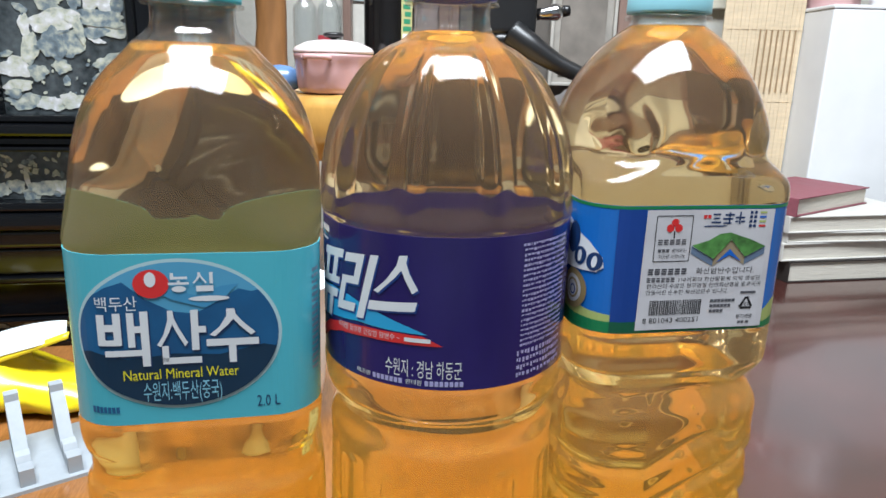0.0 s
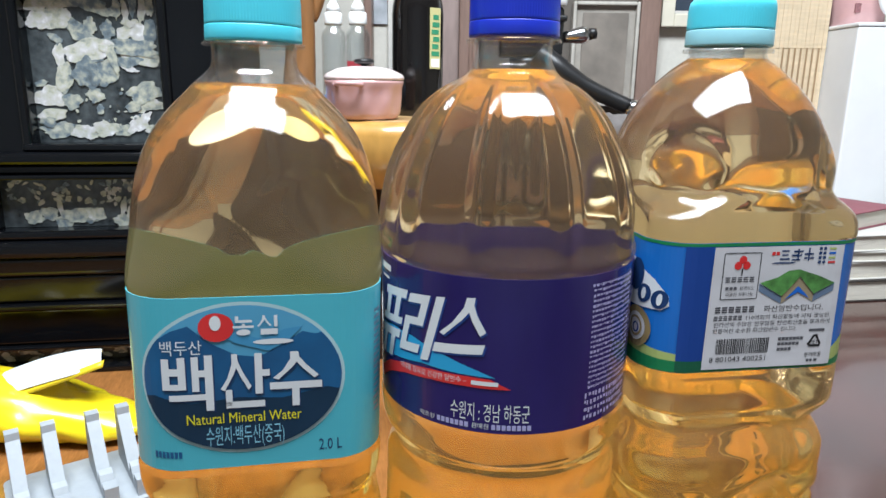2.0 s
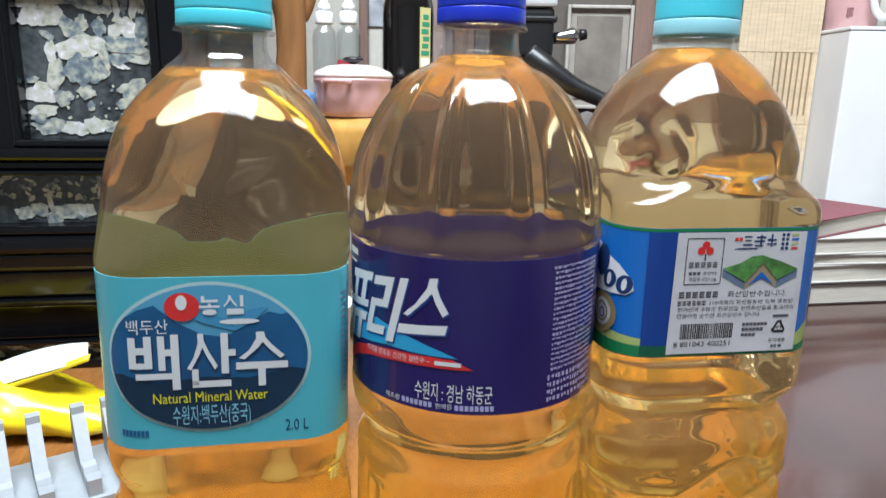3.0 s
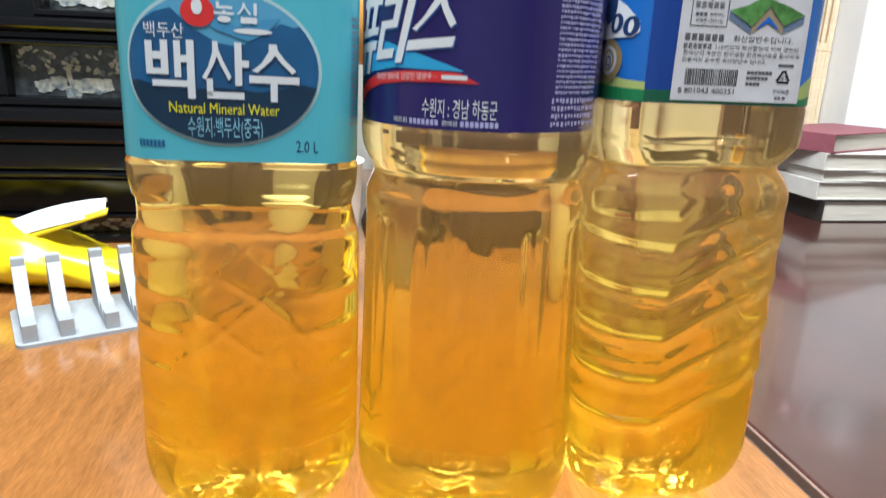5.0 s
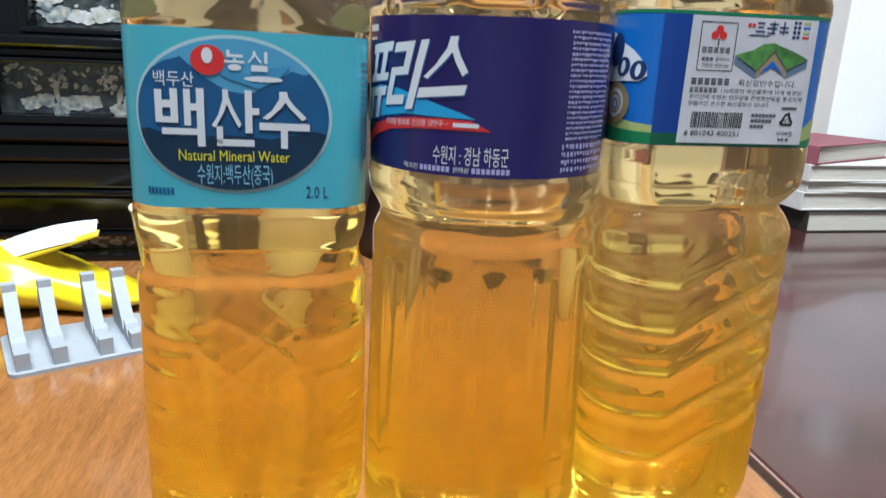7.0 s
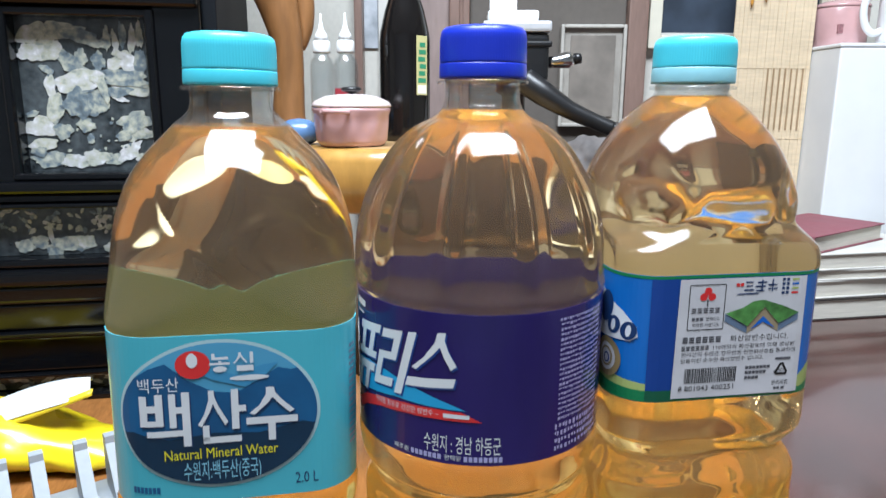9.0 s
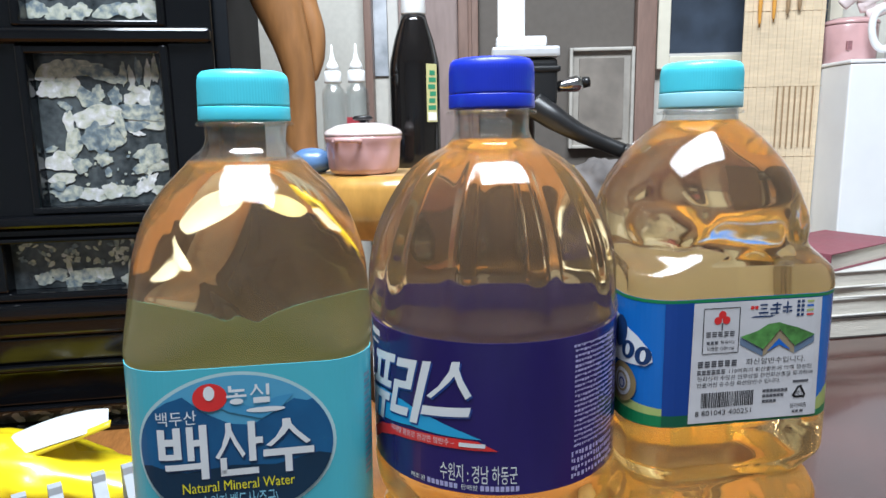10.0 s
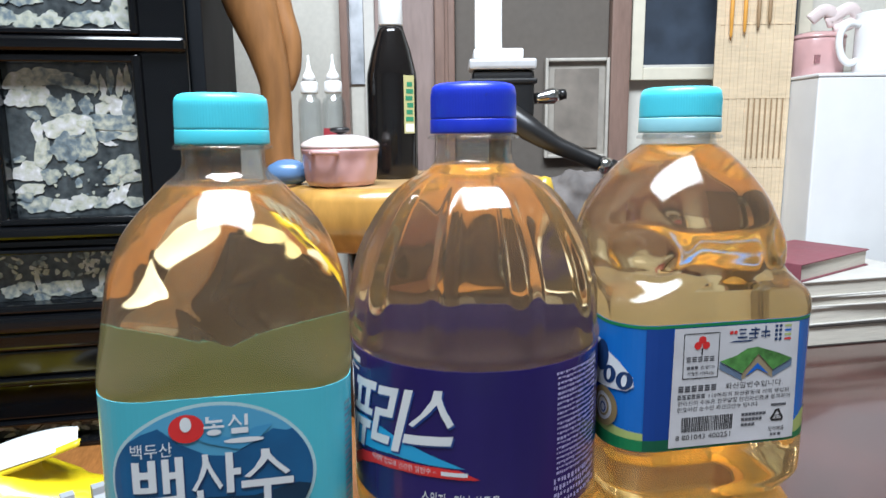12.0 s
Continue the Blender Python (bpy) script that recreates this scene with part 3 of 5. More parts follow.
TWO = Bottle([(0.0, 0.0285, 1.0), (0.0012, 0.0325, 1), (0.004, 0.0378, 1), (0.009, 0.0430, 1), (0.018, 0.0457, 1), (0.024, 0.0459, 1), (0.045, 0.0455, 1), (0.07, 0.0446, 1), (0.095, 0.0440, 1), (0.126, 0.0432, 1), (0.137, 0.0430, 1), (0.1415, 0.0412, 1), (0.1450, 0.0403, 1),
              (0.1485, 0.0416, 1), (0.153, 0.0440, 1), (0.160, 0.0450, 1), (0.1630, 0.0450, 1), (0.1640, 0.0444, 1), (0.2150, 0.0446, 1), (0.2160, 0.0453, 1), (0.2180, 0.0456, 1), (0.2210, 0.0450, 1), (0.228, 0.0446, 1), (0.236, 0.0434, 1), (0.245, 0.0410, 1),
              (0.2545, 0.0364, 1), (0.264, 0.0300, 1), (0.2705, 0.0226, 1), (0.2735, 0.0168, 1), (0.2760, 0.0142, 1)], relief_two, 0.19)
THREE = Bottle([(0.0, 0.0245, 0.62), (0.002, 0.0288, 0.60), (0.006, 0.0330, 0.58), (0.014, 0.0378, 0.54), (0.026, 0.0406, 0.50), (0.034, 0.0408, 0.50), (0.128, 0.0408, 0.50), (0.140, 0.0405, 0.46), (0.1465, 0.0376, 0.42), (0.1505, 0.0356, 0.46), (0.154, 0.0372, 0.42), (0.160, 0.0398, 0.38), (0.1735, 0.0400, 0.38),
                (0.1745, 0.0396, 0.38), (0.2205, 0.0396, 0.38), (0.2215, 0.0401, 0.38), (0.2280, 0.0398, 0.40), (0.2310, 0.0392, 0.50), (0.2340, 0.0396, 0.80), (0.2370, 0.0402, 1.0), (0.243, 0.0400, 1), (0.251, 0.0379, 1), (0.261, 0.0335, 1), (0.2708, 0.0262, 1), (0.2772, 0.0196, 1), (0.2812, 0.0142, 1)], relief_three, 0.20)

L1 = 0.0003
bottle_a = thing("oil_bottle", "clear bottle of yellow oil with cyan label and cap", "bottle", pose(-0.0798, 0.2640, 0.0003, 0, 0.9, 14), "oil bottles on the desk")
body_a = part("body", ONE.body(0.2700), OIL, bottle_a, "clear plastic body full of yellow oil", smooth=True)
neck(bottle_a, [(0.0196, 0.2701), (0.0165, 0.2726), (0.0144, 0.2748), (0.0137, 0.2772), (0.0137, 0.2832)], 0.2815, 0.0164)
screw_cap(bottle_a, 0.2834, 0.3002, 0.0155, M_CYANCAP, M_CYANCAP, "")
label_a = part("label", ONE.sleeve(0.1502, 0.2072, L1), M_TEXTCYAN, bottle_a, "cyan printed film label", smooth=False)

part("label_backing", ONE.sleeve(0.1502, 0.2072, L1 - 0.00022, thick=0.00004), flat("green_film_back", (0.13, 0.19, 0.11)), label_a, "dull inner side")


def ink(bottle, label, name, bm, mat, layer, note=""):
    if bottle is ONE:
        for v in bm.verts:
            v.co.x = 0.985 * v.co.x - 0.0024
    return part(name, bottle.printed(bm, L1 + 0.00009 * layer), mat, label, note)


EC, EZ, EX, EY = -0.0020, 0.1805, 0.0318, 0.0252
ink(ONE, label_a, "oval_border", shape(arc(EC, EZ, EX, EY, n=72)), flat("pale_rim_ink", (0.42, 0.60, 0.64)), 1)
ink(ONE, label_a, "oval_sky", shape(arc(EC, EZ, EX - 0.0011, EY - 0.0011, n=72)), INK_S, 2)
ridge = [(-0.0318, 0.190), (-0.023, 0.1970), (-0.018, 0.1985), (-0.012, 0.1930), (-0.004, 0.1886), (0.003, 0.1876), (0.010, 0.1915), (0.0165, 0.1955), (0.0205, 0.1945)]
hill = [p for p in ridge if ((p[0] - EC) / (EX - 0.0013)) ** 2 + ((p[1] - EZ) / (EY - 0.0013)) ** 2 < 1]
low = [(EC + (EX - 0.0011) * math.cos(radians(a)), EZ + (EY - 0.0011) * math.sin(radians(a))) for a in range(37, -220, -6)]
ink(ONE, label_a, "mountain_ridge", shape(hill + low), INK_MID, 3)
far = [(-0.013, 0.1980), (-0.006, 0.1965), (0.004, 0.1935), (0.011, 0.1965), (0.0165, 0.1972), (0.0120, 0.1925), (0.006, 0.1895), (-0.004, 0.1925)]
ink(ONE, label_a, "far_ridge", shape(far), flat("haze_blue_ink", (0.06, 0.28, 0.50)), 4)
lower = [(EC + (EX - 0.0011) * math.cos(radians(a)), EZ + (EY - 0.0011) * math.sin(radians(a))) for a in range(-12, -172, -6)]
ink(ONE, label_a, "dark_slope", shape([(-0.029, 0.1760), (-0.018, 0.1730), (-0.004, 0.1745), (0.010, 0.1735), (0.024, 0.1765)] + lower), INK_DEEP, 4)
ink(ONE, label_a, "cloud", shape(arc(0.0075, 0.1926, 0.0062, 0.0009, n=24)), INK_W, 5)
ink(ONE, label_a, "emblem", shape(arc(-0.0096, 0.1978, 0.0053, 0.0046, n=40)), INK_R, 5, "red oval emblem")
ink(ONE, label_a, "emblem_seed", shape(arc(-0.0098, 0.1992, 0.0017, 0.0024, n=24)), INK_W, 6)


def in_cell(cell, outlines):
    """Plain outlines drawn in a unit square, set into a cell of the label."""
    u0, u1, z0, z1 = cell
    return [[(u0 + x * (u1 - u0), z0 + z * (z1 - z0)) for x, z in o] for o in outlines]


WEDGE = [(0.0, 0.06), (0.12, 0.0), (0.42, 0.42), (0.52, 0.62), (0.66, 0.36), (0.90, 0.0), (1.0, 0.10), (0.72, 0.52), (0.58, 0.80), (0.56, 1.0), (0.38, 1.0), (0.38, 0.74), (0.22, 0.34)]
cells = [(-0.0262, -0.0112, 0.1706, 0.1890), (-0.0090, 0.0052, 0.1706, 0.1890), (0.0060, 0.0224, 0.1706, 0.1890)]
marks = [in_cell((0.0, 0.50, 0.40, 0.98), [rect(0, 0.30, 0.0, 0.96), rect(0.62, 0.92, 0.0, 1.0), rect(0.30, 0.62, 0.44, 0.66), rect(0.30, 0.62, 0.0, 0.18)]) + [rect(0.58, 0.72, 0.36, 0.98), rect(0.84, 1.0, 0.0, 1.0), rect(0.72, 0.84, 0.62, 0.74), rect(0.12, 0.84, 0.20, 0.31)],
         in_cell((0.0, 0.66, 0.34, 1.0), [WEDGE]) + [rect(0.74, 0.90, 0.26, 1.0), rect(0.90, 1.06, 0.58, 0.70), rect(0.10, 0.24, 0.06, 0.36), rect(0.10, 0.94, 0.02, 0.14)],
         in_cell((0.06, 0.94, 0.50, 1.0), [WEDGE]) + [rect(0.0, 1.0, 0.32, 0.45), rect(0.42, 0.56, 0.0, 0.32)]]
for cell, mark in zip(cells, marks):
    for outline in in_cell(cell, mark):
        ink(ONE, label_a, "mark_shadow", shape([(u + 0.0004, z - 0.0005) for u, z in outline]), INK_N, 5)
        ink(ONE, label_a, "mark_shape", shape(outline), INK_W, 6)
small = [(-0.0046, 0.0017, 0.1950, 0.2012), (0.0027, 0.0093, 0.1950, 0.2012)]
smarks = [[rect(0.12, 0.28, 0.66, 1.0), rect(0.28, 0.92, 0.66, 0.80), rect(0.0, 1.0, 0.38, 0.50), rect(0.44, 0.58, 0.50, 0.60)] + [arc(0.5, 0.15, 0.34, 0.16, n=16)],
          in_cell((0.0, 0.66, 0.42, 1.0), [WEDGE]) + [rect(0.78, 0.94, 0.40, 1.0), rect(0.16, 0.94, 0.0, 0.30)]]
for cell, mark in zip(small, smarks):
    for outline in in_cell(cell, mark):
        ink(ONE, label_a, "maker_mark", shape(outline), INK_W, 6)
ink(ONE, label_a, "lettering", words("백두산", -0.0262, -0.0141, 0.1893, 0.1940), INK_W, 6)
ink(ONE, label_a, "lettering", words("Natural Mineral Water", -0.0197, 0.0157, 0.1660, 0.1695), INK_Y, 6, "yellow lettering")
ink(ONE, label_a, "lettering", words("수원지:백두산(중국)", -0.0141, 0.0101, 0.1572, 0.1650), INK_C, 6, "pale blue lettering")
ink(ONE, label_a, "lettering", words("2.0 L", 0.0212, 0.0287, 0.1540, 0.1580), INK_N, 1, "dark lettering")
ink(ONE, label_a, "small_print", shape(*[rect(-0.0306 + 0.0013 * k, -0.0296 + 0.0013 * k, 0.1546, 0.1568) for k in range(7)]), INK_MID, 1)
ink(ONE, label_a, "small_print", shape(*[rect(0.0420 + 0.0011 * j, 0.0428 + 0.0011 * j, 0.163 + 0.0022 * i, 0.1642 + 0.0022 * i) for i in range(17) for j in range(4)]), INK_SEA, 1)

bottle_b = thing("oil_bottle", "round bottle of yellow oil with indigo label, blue cap", "bottle", pose(0.0112, 0.2700, 0.0), "oil bottles on the desk")
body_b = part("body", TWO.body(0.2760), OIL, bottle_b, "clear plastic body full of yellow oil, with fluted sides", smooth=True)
neck(bottle_b, [(0.0142, 0.2761), (0.0132, 0.2785), (0.0130, 0.2795), (0.0130, 0.2863)], 0.2843, 0.0158)
screw_cap(bottle_b, 0.2864, 0.3033, 0.0149, M_BLUECAP, M_BLUECAP, "")
label_b = part("label", TWO.sleeve(0.1642, 0.2148, L1), INK_IND, bottle_b, "indigo printed film label")
cells = [(-0.0545, -0.0398, 0.1820, 0.2075), (-0.0385, -0.0243, 0.1845, 0.2068), (-0.0236, -0.0075, 0.1870, 0.2070)]
marks = [[rect(0.05, 1.0, 0.88, 1), rect(0.18, 0.38, 0.60, 0.88), rect(0.62, 0.82, 0.60, 0.88), rect(0.0, 1.0, 0.50, 0.60), rect(0, 1, 0.30, 0.42), rect(0.18, 0.38, 0, 0.30), rect(0.62, 0.82, 0, 0.30)],
         [rect(0, 0.62, 0.86, 1), rect(0.42, 0.62, 0.64, 0.86), rect(0, 0.62, 0.52, 0.64), rect(0.0, 0.20, 0.20, 0.52), rect(0, 0.66, 0.08, 0.22), rect(0.78, 1.0, 0.0, 1)],
         in_cell((0.04, 0.98, 0.36, 1.0), [WEDGE]) + [rect(0, 1.04, 0.06, 0.22)]]


def leaning(outlines, z_mid, lean=0.28):
    return [[(u + lean * (z - z_mid), z + 0.10 * (u + 0.03)) for u, z in o] for o in outlines]


ink(TWO, label_b, "swoosh", shape([(-0.0570, 0.1900), (-0.045, 0.1920), (-0.034, 0.1915), (-0.020, 0.1880), (-0.010, 0.1850), (-0.0045, 0.1830), (-0.016, 0.1832), (-0.030, 0.1835), (-0.044, 0.1815), (-0.0570, 0.1785)]), INK_CY2, 1, "cyan swoosh")
for bar in leaning([o for cell, mark in zip(cells, marks) for o in in_cell(cell, mark)], 0.195):
    ink(TWO, label_b, "mark_shadow", shape([(u + 0.0005, z - 0.0006) for u, z in bar]), INK_BD, 2)
    ink(TWO, label_b, "mark_shape", shape(bar), INK_W, 3)
top = [(-0.0570, 0.1735), (-0.048, 0.1785), (-0.038, 0.1812), (-0.026, 0.1825), (-0.014, 0.1828), (-0.006, 0.1825)]
bot = [(0.0005, 0.1793), (-0.014, 0.1794), (-0.026, 0.1790), (-0.038, 0.1776), (-0.048, 0.1745), (-0.0560, 0.1695)]
ink(TWO, label_b, "banner", shape(top + bot), INK_R, 2, "red banner")
ink(TWO, label_b, "lettering", words("미네랄 함유로 건강한 암반수 –", -0.040, -0.0135, 0.1790, 0.1812, 0.05), INK_W, 3, "white lettering")
ink(TWO, label_b, "small_mark", shape(rect(-0.0120, -0.0035, 0.1803, 0.1817)), INK_W, 3)
ink(TWO, label_b, "lettering", words("수원지 : 경남 하동군", -0.0186, 0.0066, 0.1680, 0.1742), INK_W, 1, "white lettering")
ink(TWO, label_b, "lettering", words("제조원", -0.0305, -0.0245, 0.1655, 0.1674), INK_W, 1, "white lettering")
ink(TWO, label_b, "lettering", words("판매원", -0.0115, -0.0062, 0.1655, 0.1674), INK_W, 1, "white lettering")
ink(TWO, label_b, "small_print", shape(*[rect(-0.0235 + 0.0016 * k, -0.0223 + 0.0016 * k, 0.1655, 0.1673) for k in range(7)] + [rect(-0.0052 + 0.0016 * k, -0.0040 + 0.0016 * k, 0.1655, 0.1673) for k in range(8)]), INK_L, 1)
random.seed(5)
fine = []
for i in range(21):
    z = 0.2118 - 0.00170 * i
    u = 0.0268 if i else 0.0262
    while u < 0.050:
        w = random.uniform(0.0004, 0.0013)
        fine.append(rect(u, u + w, z - random.uniform(0.00045, 0.0010), z))
        u += w + random.uniform(0.0002, 0.0005)
for i in range(4):
    z = 0.1755 - 0.0026 * i
    u = 0.0258
    while u < 0.050:
        w = random.uniform(0.0006, 0.0013)
        fine.append(rect(u, u + w, z - random.uniform(0.0009, 0.0019), z))
        u += w + random.uniform(0.0003, 0.0010)
ink(TWO, label_b, "small_print", shape(*fine), INK_L, 1, "lilac small print")
ink(TWO, label_b, "small_mark", shape(rect(-0.0560, -0.0475, 0.2098, 0.2120), rect(-0.0560, -0.0490, 0.2070, 0.2078)), INK_W, 1)

bottle_c = thing("oil_bottle", "square bottle of yellow oil with blue and white label", "bottle", pose(0.0920, 0.2970, 0.0, 0, 0, 10.8), "oil bottles on the desk")
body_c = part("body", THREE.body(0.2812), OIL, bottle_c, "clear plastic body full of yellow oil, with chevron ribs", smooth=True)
neck(bottle_c, [(0.0142, 0.2813), (0.0136, 0.2824), (0.0134, 0.2845), (0.0134, 0.2862)], 0.2833, 0.0157)
screw_cap(bottle_c, 0.2857, 0.3026, 0.0151, M_CYANCAP, M_PALECAP, "pale translucent tamper ring", 0.0056)
label_c = part("label", THREE.sleeve(0.1745, 0.2208, L1), INK_BLUEFILM, bottle_c, "blue and green printed film label")
part("label_backing", THREE.sleeve(0.1745, 0.2208, L1 - 0.00022, thick=0.00004), flat("pale_film_back", (0.50, 0.48, 0.40)), label_c, "dull inner side")
ink(THREE, label_c, "green_edge", shape(rect(-0.090, 0.090, 0.2196, 0.2207)), INK_G, 1)
ink(THREE, label_c, "field", shape([(-0.090, 0.1850), (-0.066, 0.1862), (-0.050, 0.1845), (-0.038, 0.1822), (-0.021, 0.1805), (0.028, 0.1810), (0.034, 0.1850), (0.060, 0.1862), (0.060, 0.1747), (-0.090, 0.1747)]), INK_YG, 1, "yellow-green field")
ink(THREE, label_c, "meadow", shape([(-0.090, 0.1815), (-0.066, 0.1812), (-0.050, 0.1800), (-0.036, 0.1790), (-0.021, 0.1785), (0.030, 0.1770), (0.040, 0.1790), (0.060, 0.1790), (0.060, 0.1747), (-0.090, 0.1747)]), INK_G, 2, "green meadow")
ink(THREE, label_c, "overlap", shape(rect(-0.0300, -0.0206, 0.1748, 0.2196)), INK_BD, 3, "dark blue overlap seam")
ink(THREE, label_c, "overlap_foot", shape(rect(-0.0300, -0.0206, 0.1748, 0.1790)), flat("deep_green_ink", (0.008, 0.10, 0.05)), 4)
ink(THREE, label_c, "splash", shape([(-0.080, 0.2185), (-0.061, 0.2165), (-0.049, 0.2125), (-0.039, 0.2070), (-0.034, 0.2020), (-0.0335, 0.1985), (-0.036, 0.1965), (-0.043, 0.1962), (-0.053, 0.1955), (-0.080, 0.1950)]), INK_W, 3, "white splash")
blob = [[(x + 0.12 * (z - 0.203), z) for x, z in arc(cx, cz, rx, rz, n=20)] for cx, cz, rx, rz in ((-0.0480, 0.2070, 0.0042, 0.0060), (-0.0427, 0.2012, 0.0030, 0.0034), (-0.0365, 0.2002, 0.0030, 0.0034))]
for bar in blob:
    ink(THREE, label_c, "mark_blob", shape(bar), INK_N, 4)
ink(THREE, label_c, "brand_mark_eyes", shape(*[[(x + 0.12 * (z - 0.203), z) for x, z in arc(cx, cz, rx, rz, n=16)] for cx, cz, rx, rz in ((-0.0427, 0.2012, 0.0010, 0.0022), (-0.0365, 0.2002, 0.0010, 0.0022))]), INK_W, 5)
ink(THREE, label_c, "seal", shape(arc(-0.0455, 0.1885, 0.0066, 0.0074, n=40)), INK_GOLD, 4, "round gold seal")
ink(THREE, label_c, "seal_disc", shape(arc(-0.0455, 0.1885, 0.0044, 0.0052, n=32)), INK_PAPER, 5)
ink(THREE, label_c, "seal_swirl", ring_shape(-0.0455, 0.1885, 0.0032, 0.0038, 0.0008, 32), INK_GOLD, 6)
ink(THREE, label_c, "seal_swirl", ring_shape(-0.0453, 0.1880, 0.0016, 0.0020, 0.0006, 24), INK_BD, 6)
ink(THREE, label_c, "panel", shape([(-0.0203, 0.2194), (-0.0208, 0.1757), (0.0284, 0.1757), (0.0275, 0.2194)]), INK_PAPER, 5, "white printed panel")
b = bmesh.new()
for x0, x1, z0, z1 in ((-0.0165, -0.0035, 0.2172, 0.2175), (-0.0165, -0.0035, 0.2010, 0.2013), (-0.0168, -0.0165, 0.2012, 0.2173), (-0.0035, -0.0032, 0.2012, 0.2173)):
    b.faces.new([b.verts.new((x, z, 0)) for x, z in rect(x0, x1, z0, z1)])
ink(THREE, label_c, "box_outline", b, INK_K, 6)
ink(THREE, label_c, "berries", shape(arc(-0.0098, 0.2150, 0.0014, 0.0014, n=16), arc(-0.0114, 0.2130, 0.0014, 0.0014, n=16), arc(-0.0083, 0.2130, 0.0014, 0.0014, n=16)), INK_R, 6, "three red berries")
ink(THREE, label_c, "stalk", shape(rect(-0.0100, -0.0095, 0.2095, 0.2120)), INK_K, 6)
ink(THREE, label_c, "small_mark", shape(*[rect(-0.0155 + 0.0022 * k, -0.0138 + 0.0022 * k, z, z + 0.0004) for k in range(5) for z in (0.2072, 0.2079, 0.2086)]), INK_T, 6)
ink(THREE, label_c, "small_mark", shape(*[rect(-0.0152 + 0.0015 * k, -0.0140 + 0.0015 * k, 0.2045, 0.2056) for k in range(3)]), INK_T, 6)
ink(THREE, label_c, "lettering", words("함께하는", -0.0100, -0.0045, 0.2044, 0.2057), INK_K, 6)
ink(THREE, label_c, "lettering", words("따뜻한 사랑나눔", -0.0148, -0.0048, 0.2022, 0.2036), INK_K, 6)
ink(THREE, label_c, "title_mark", shape(rect(0.0040, 0.0068, 0.2175, 0.2180), rect(0.0043, 0.0066, 0.2161, 0.2166), rect(0.0036, 0.0072, 0.2146, 0.2152), rect(0.0085, 0.0120, 0.2172, 0.2178), rect(0.0078, 0.0116, 0.2158, 0.2164), rect(0.0100, 0.0106, 0.2142, 0.2184), rect(0.0080, 0.0112, 0.2143, 0.2148), rect(0.0140, 0.0146, 0.2142, 0.2186), rect(0.0126, 0.0160, 0.2162, 0.2168), rect(0.0126, 0.0138, 0.2148, 0.2154), rect(0.0148, 0.0162, 0.2148, 0.2154), rect(0.0005, 0.0085, 0.2133, 0.2138, 3)), INK_N, 6, "navy title mark")
ink(THREE, label_c, "title_mark", shape(rect(0.0005, 0.0018, 0.2163, 0.2175), rect(0.0021, 0.0033, 0.2163, 0.2175)), INK_R, 6)
for z, mat in ((0.2183, INK_YG), (0.2167, INK_B), (0.2151, INK_YG), (0.2135, INK_R)):
    ink(THREE, label_c, "legend_bar", shape(rect(0.0218, 0.0244, z - 0.0004, z + 0.0003)), mat, 6)
    ink(THREE, label_c, "legend_print", shape(rect(0.0180, 0.0191, z - 0.0005, z + 0.0005), rect(0.0196, 0.0207, z - 0.0005, z + 0.0005)), INK_N, 6)
ink(THREE, label_c, "island_side", shape([(-0.0028, 0.2066), (0.0060, 0.2016), (0.0060, 0.1990), (-0.0028, 0.2038)], [(0.0180, 0.2022), (0.0254, 0.2060), (0.0254, 0.2032), (0.0180, 0.1994)]), INK_SEA, 6, "blue-grey block sides")
ink(THREE, label_c, "island_cut", shape([(0.0060, 0.2016), (0.0120, 0.2085), (0.0120, 0.2028), (0.0060, 0.1990)], [(0.0120, 0.2085), (0.0180, 0.2022), (0.0180, 0.1994), (0.0120, 0.2028)]), flat("tan_ink", (0.34, 0.27, 0.17)), 6, "tan cut face")
ink(THREE, label_c, "island_water", shape([(0.0072, 0.2004), (0.0119, 0.2052), (0.0168, 0.2006), (0.0120, 0.2030)]), INK_B, 7)
ink(THREE, label_c, "island_top", shape([(-0.0028, 0.2067), (0.0035, 0.2085), (0.0075, 0.2108), (0.0115, 0.2112), (0.0150, 0.2100), (0.0190, 0.2088), (0.0254, 0.2061), (0.0180, 0.2023), (0.0120, 0.2086), (0.0060, 0.2017)]), INK_ISLE, 8, "green island")
ink(THREE, label_c, "small_mark", shape(*[rect(-0.0180 + 0.0025 * k, -0.0161 + 0.0025 * k, z, z + 0.0006) for k in range(6) for z in (0.1963, 0.1971, 0.1979)]), INK_T, 6)
ink(THREE, label_c, "lettering", words("화산암반수입니다.", 0.0000, 0.0225, 0.1962, 0.1985), INK_K, 6)
ink(THREE, label_c, "small_mark", shape(*[rect(-0.0182 + 0.0018 * k, -0.0168 + 0.0018 * k, z, z + 0.0004) for k in range(6) for z in (0.1936, 0.1942, 0.1948)]), INK_T, 6)
ink(THREE, label_c, "lettering", words("110여회의 화산활동에 의해 생성된", -0.0062, 0.0252, 0.1935, 0.1952), INK_K, 6)
ink(THREE, label_c, "lettering", words("한라산의 수많은 현무암질 천연화산층을 통과하여", -0.0180, 0.0258, 0.1912, 0.1929), INK_K, 6)
ink(THREE, label_c, "lettering", words("만들어진 순수한 화산암반수 입니다.", -0.0180, 0.0135, 0.1889, 0.1906), INK_K, 6)
random.seed(3)
u, bars = -0.0162, []
while u < 0.0035:
    w = random.choice((0.00016, 0.00030, 0.00045))
    bars.append(rect(u, u + w, 0.1812, 0.1868))
    u += w + random.choice((0.00018, 0.0003))
ink(THREE, label_c, "barcode", shape(*bars), INK_K, 6, "black barcode")
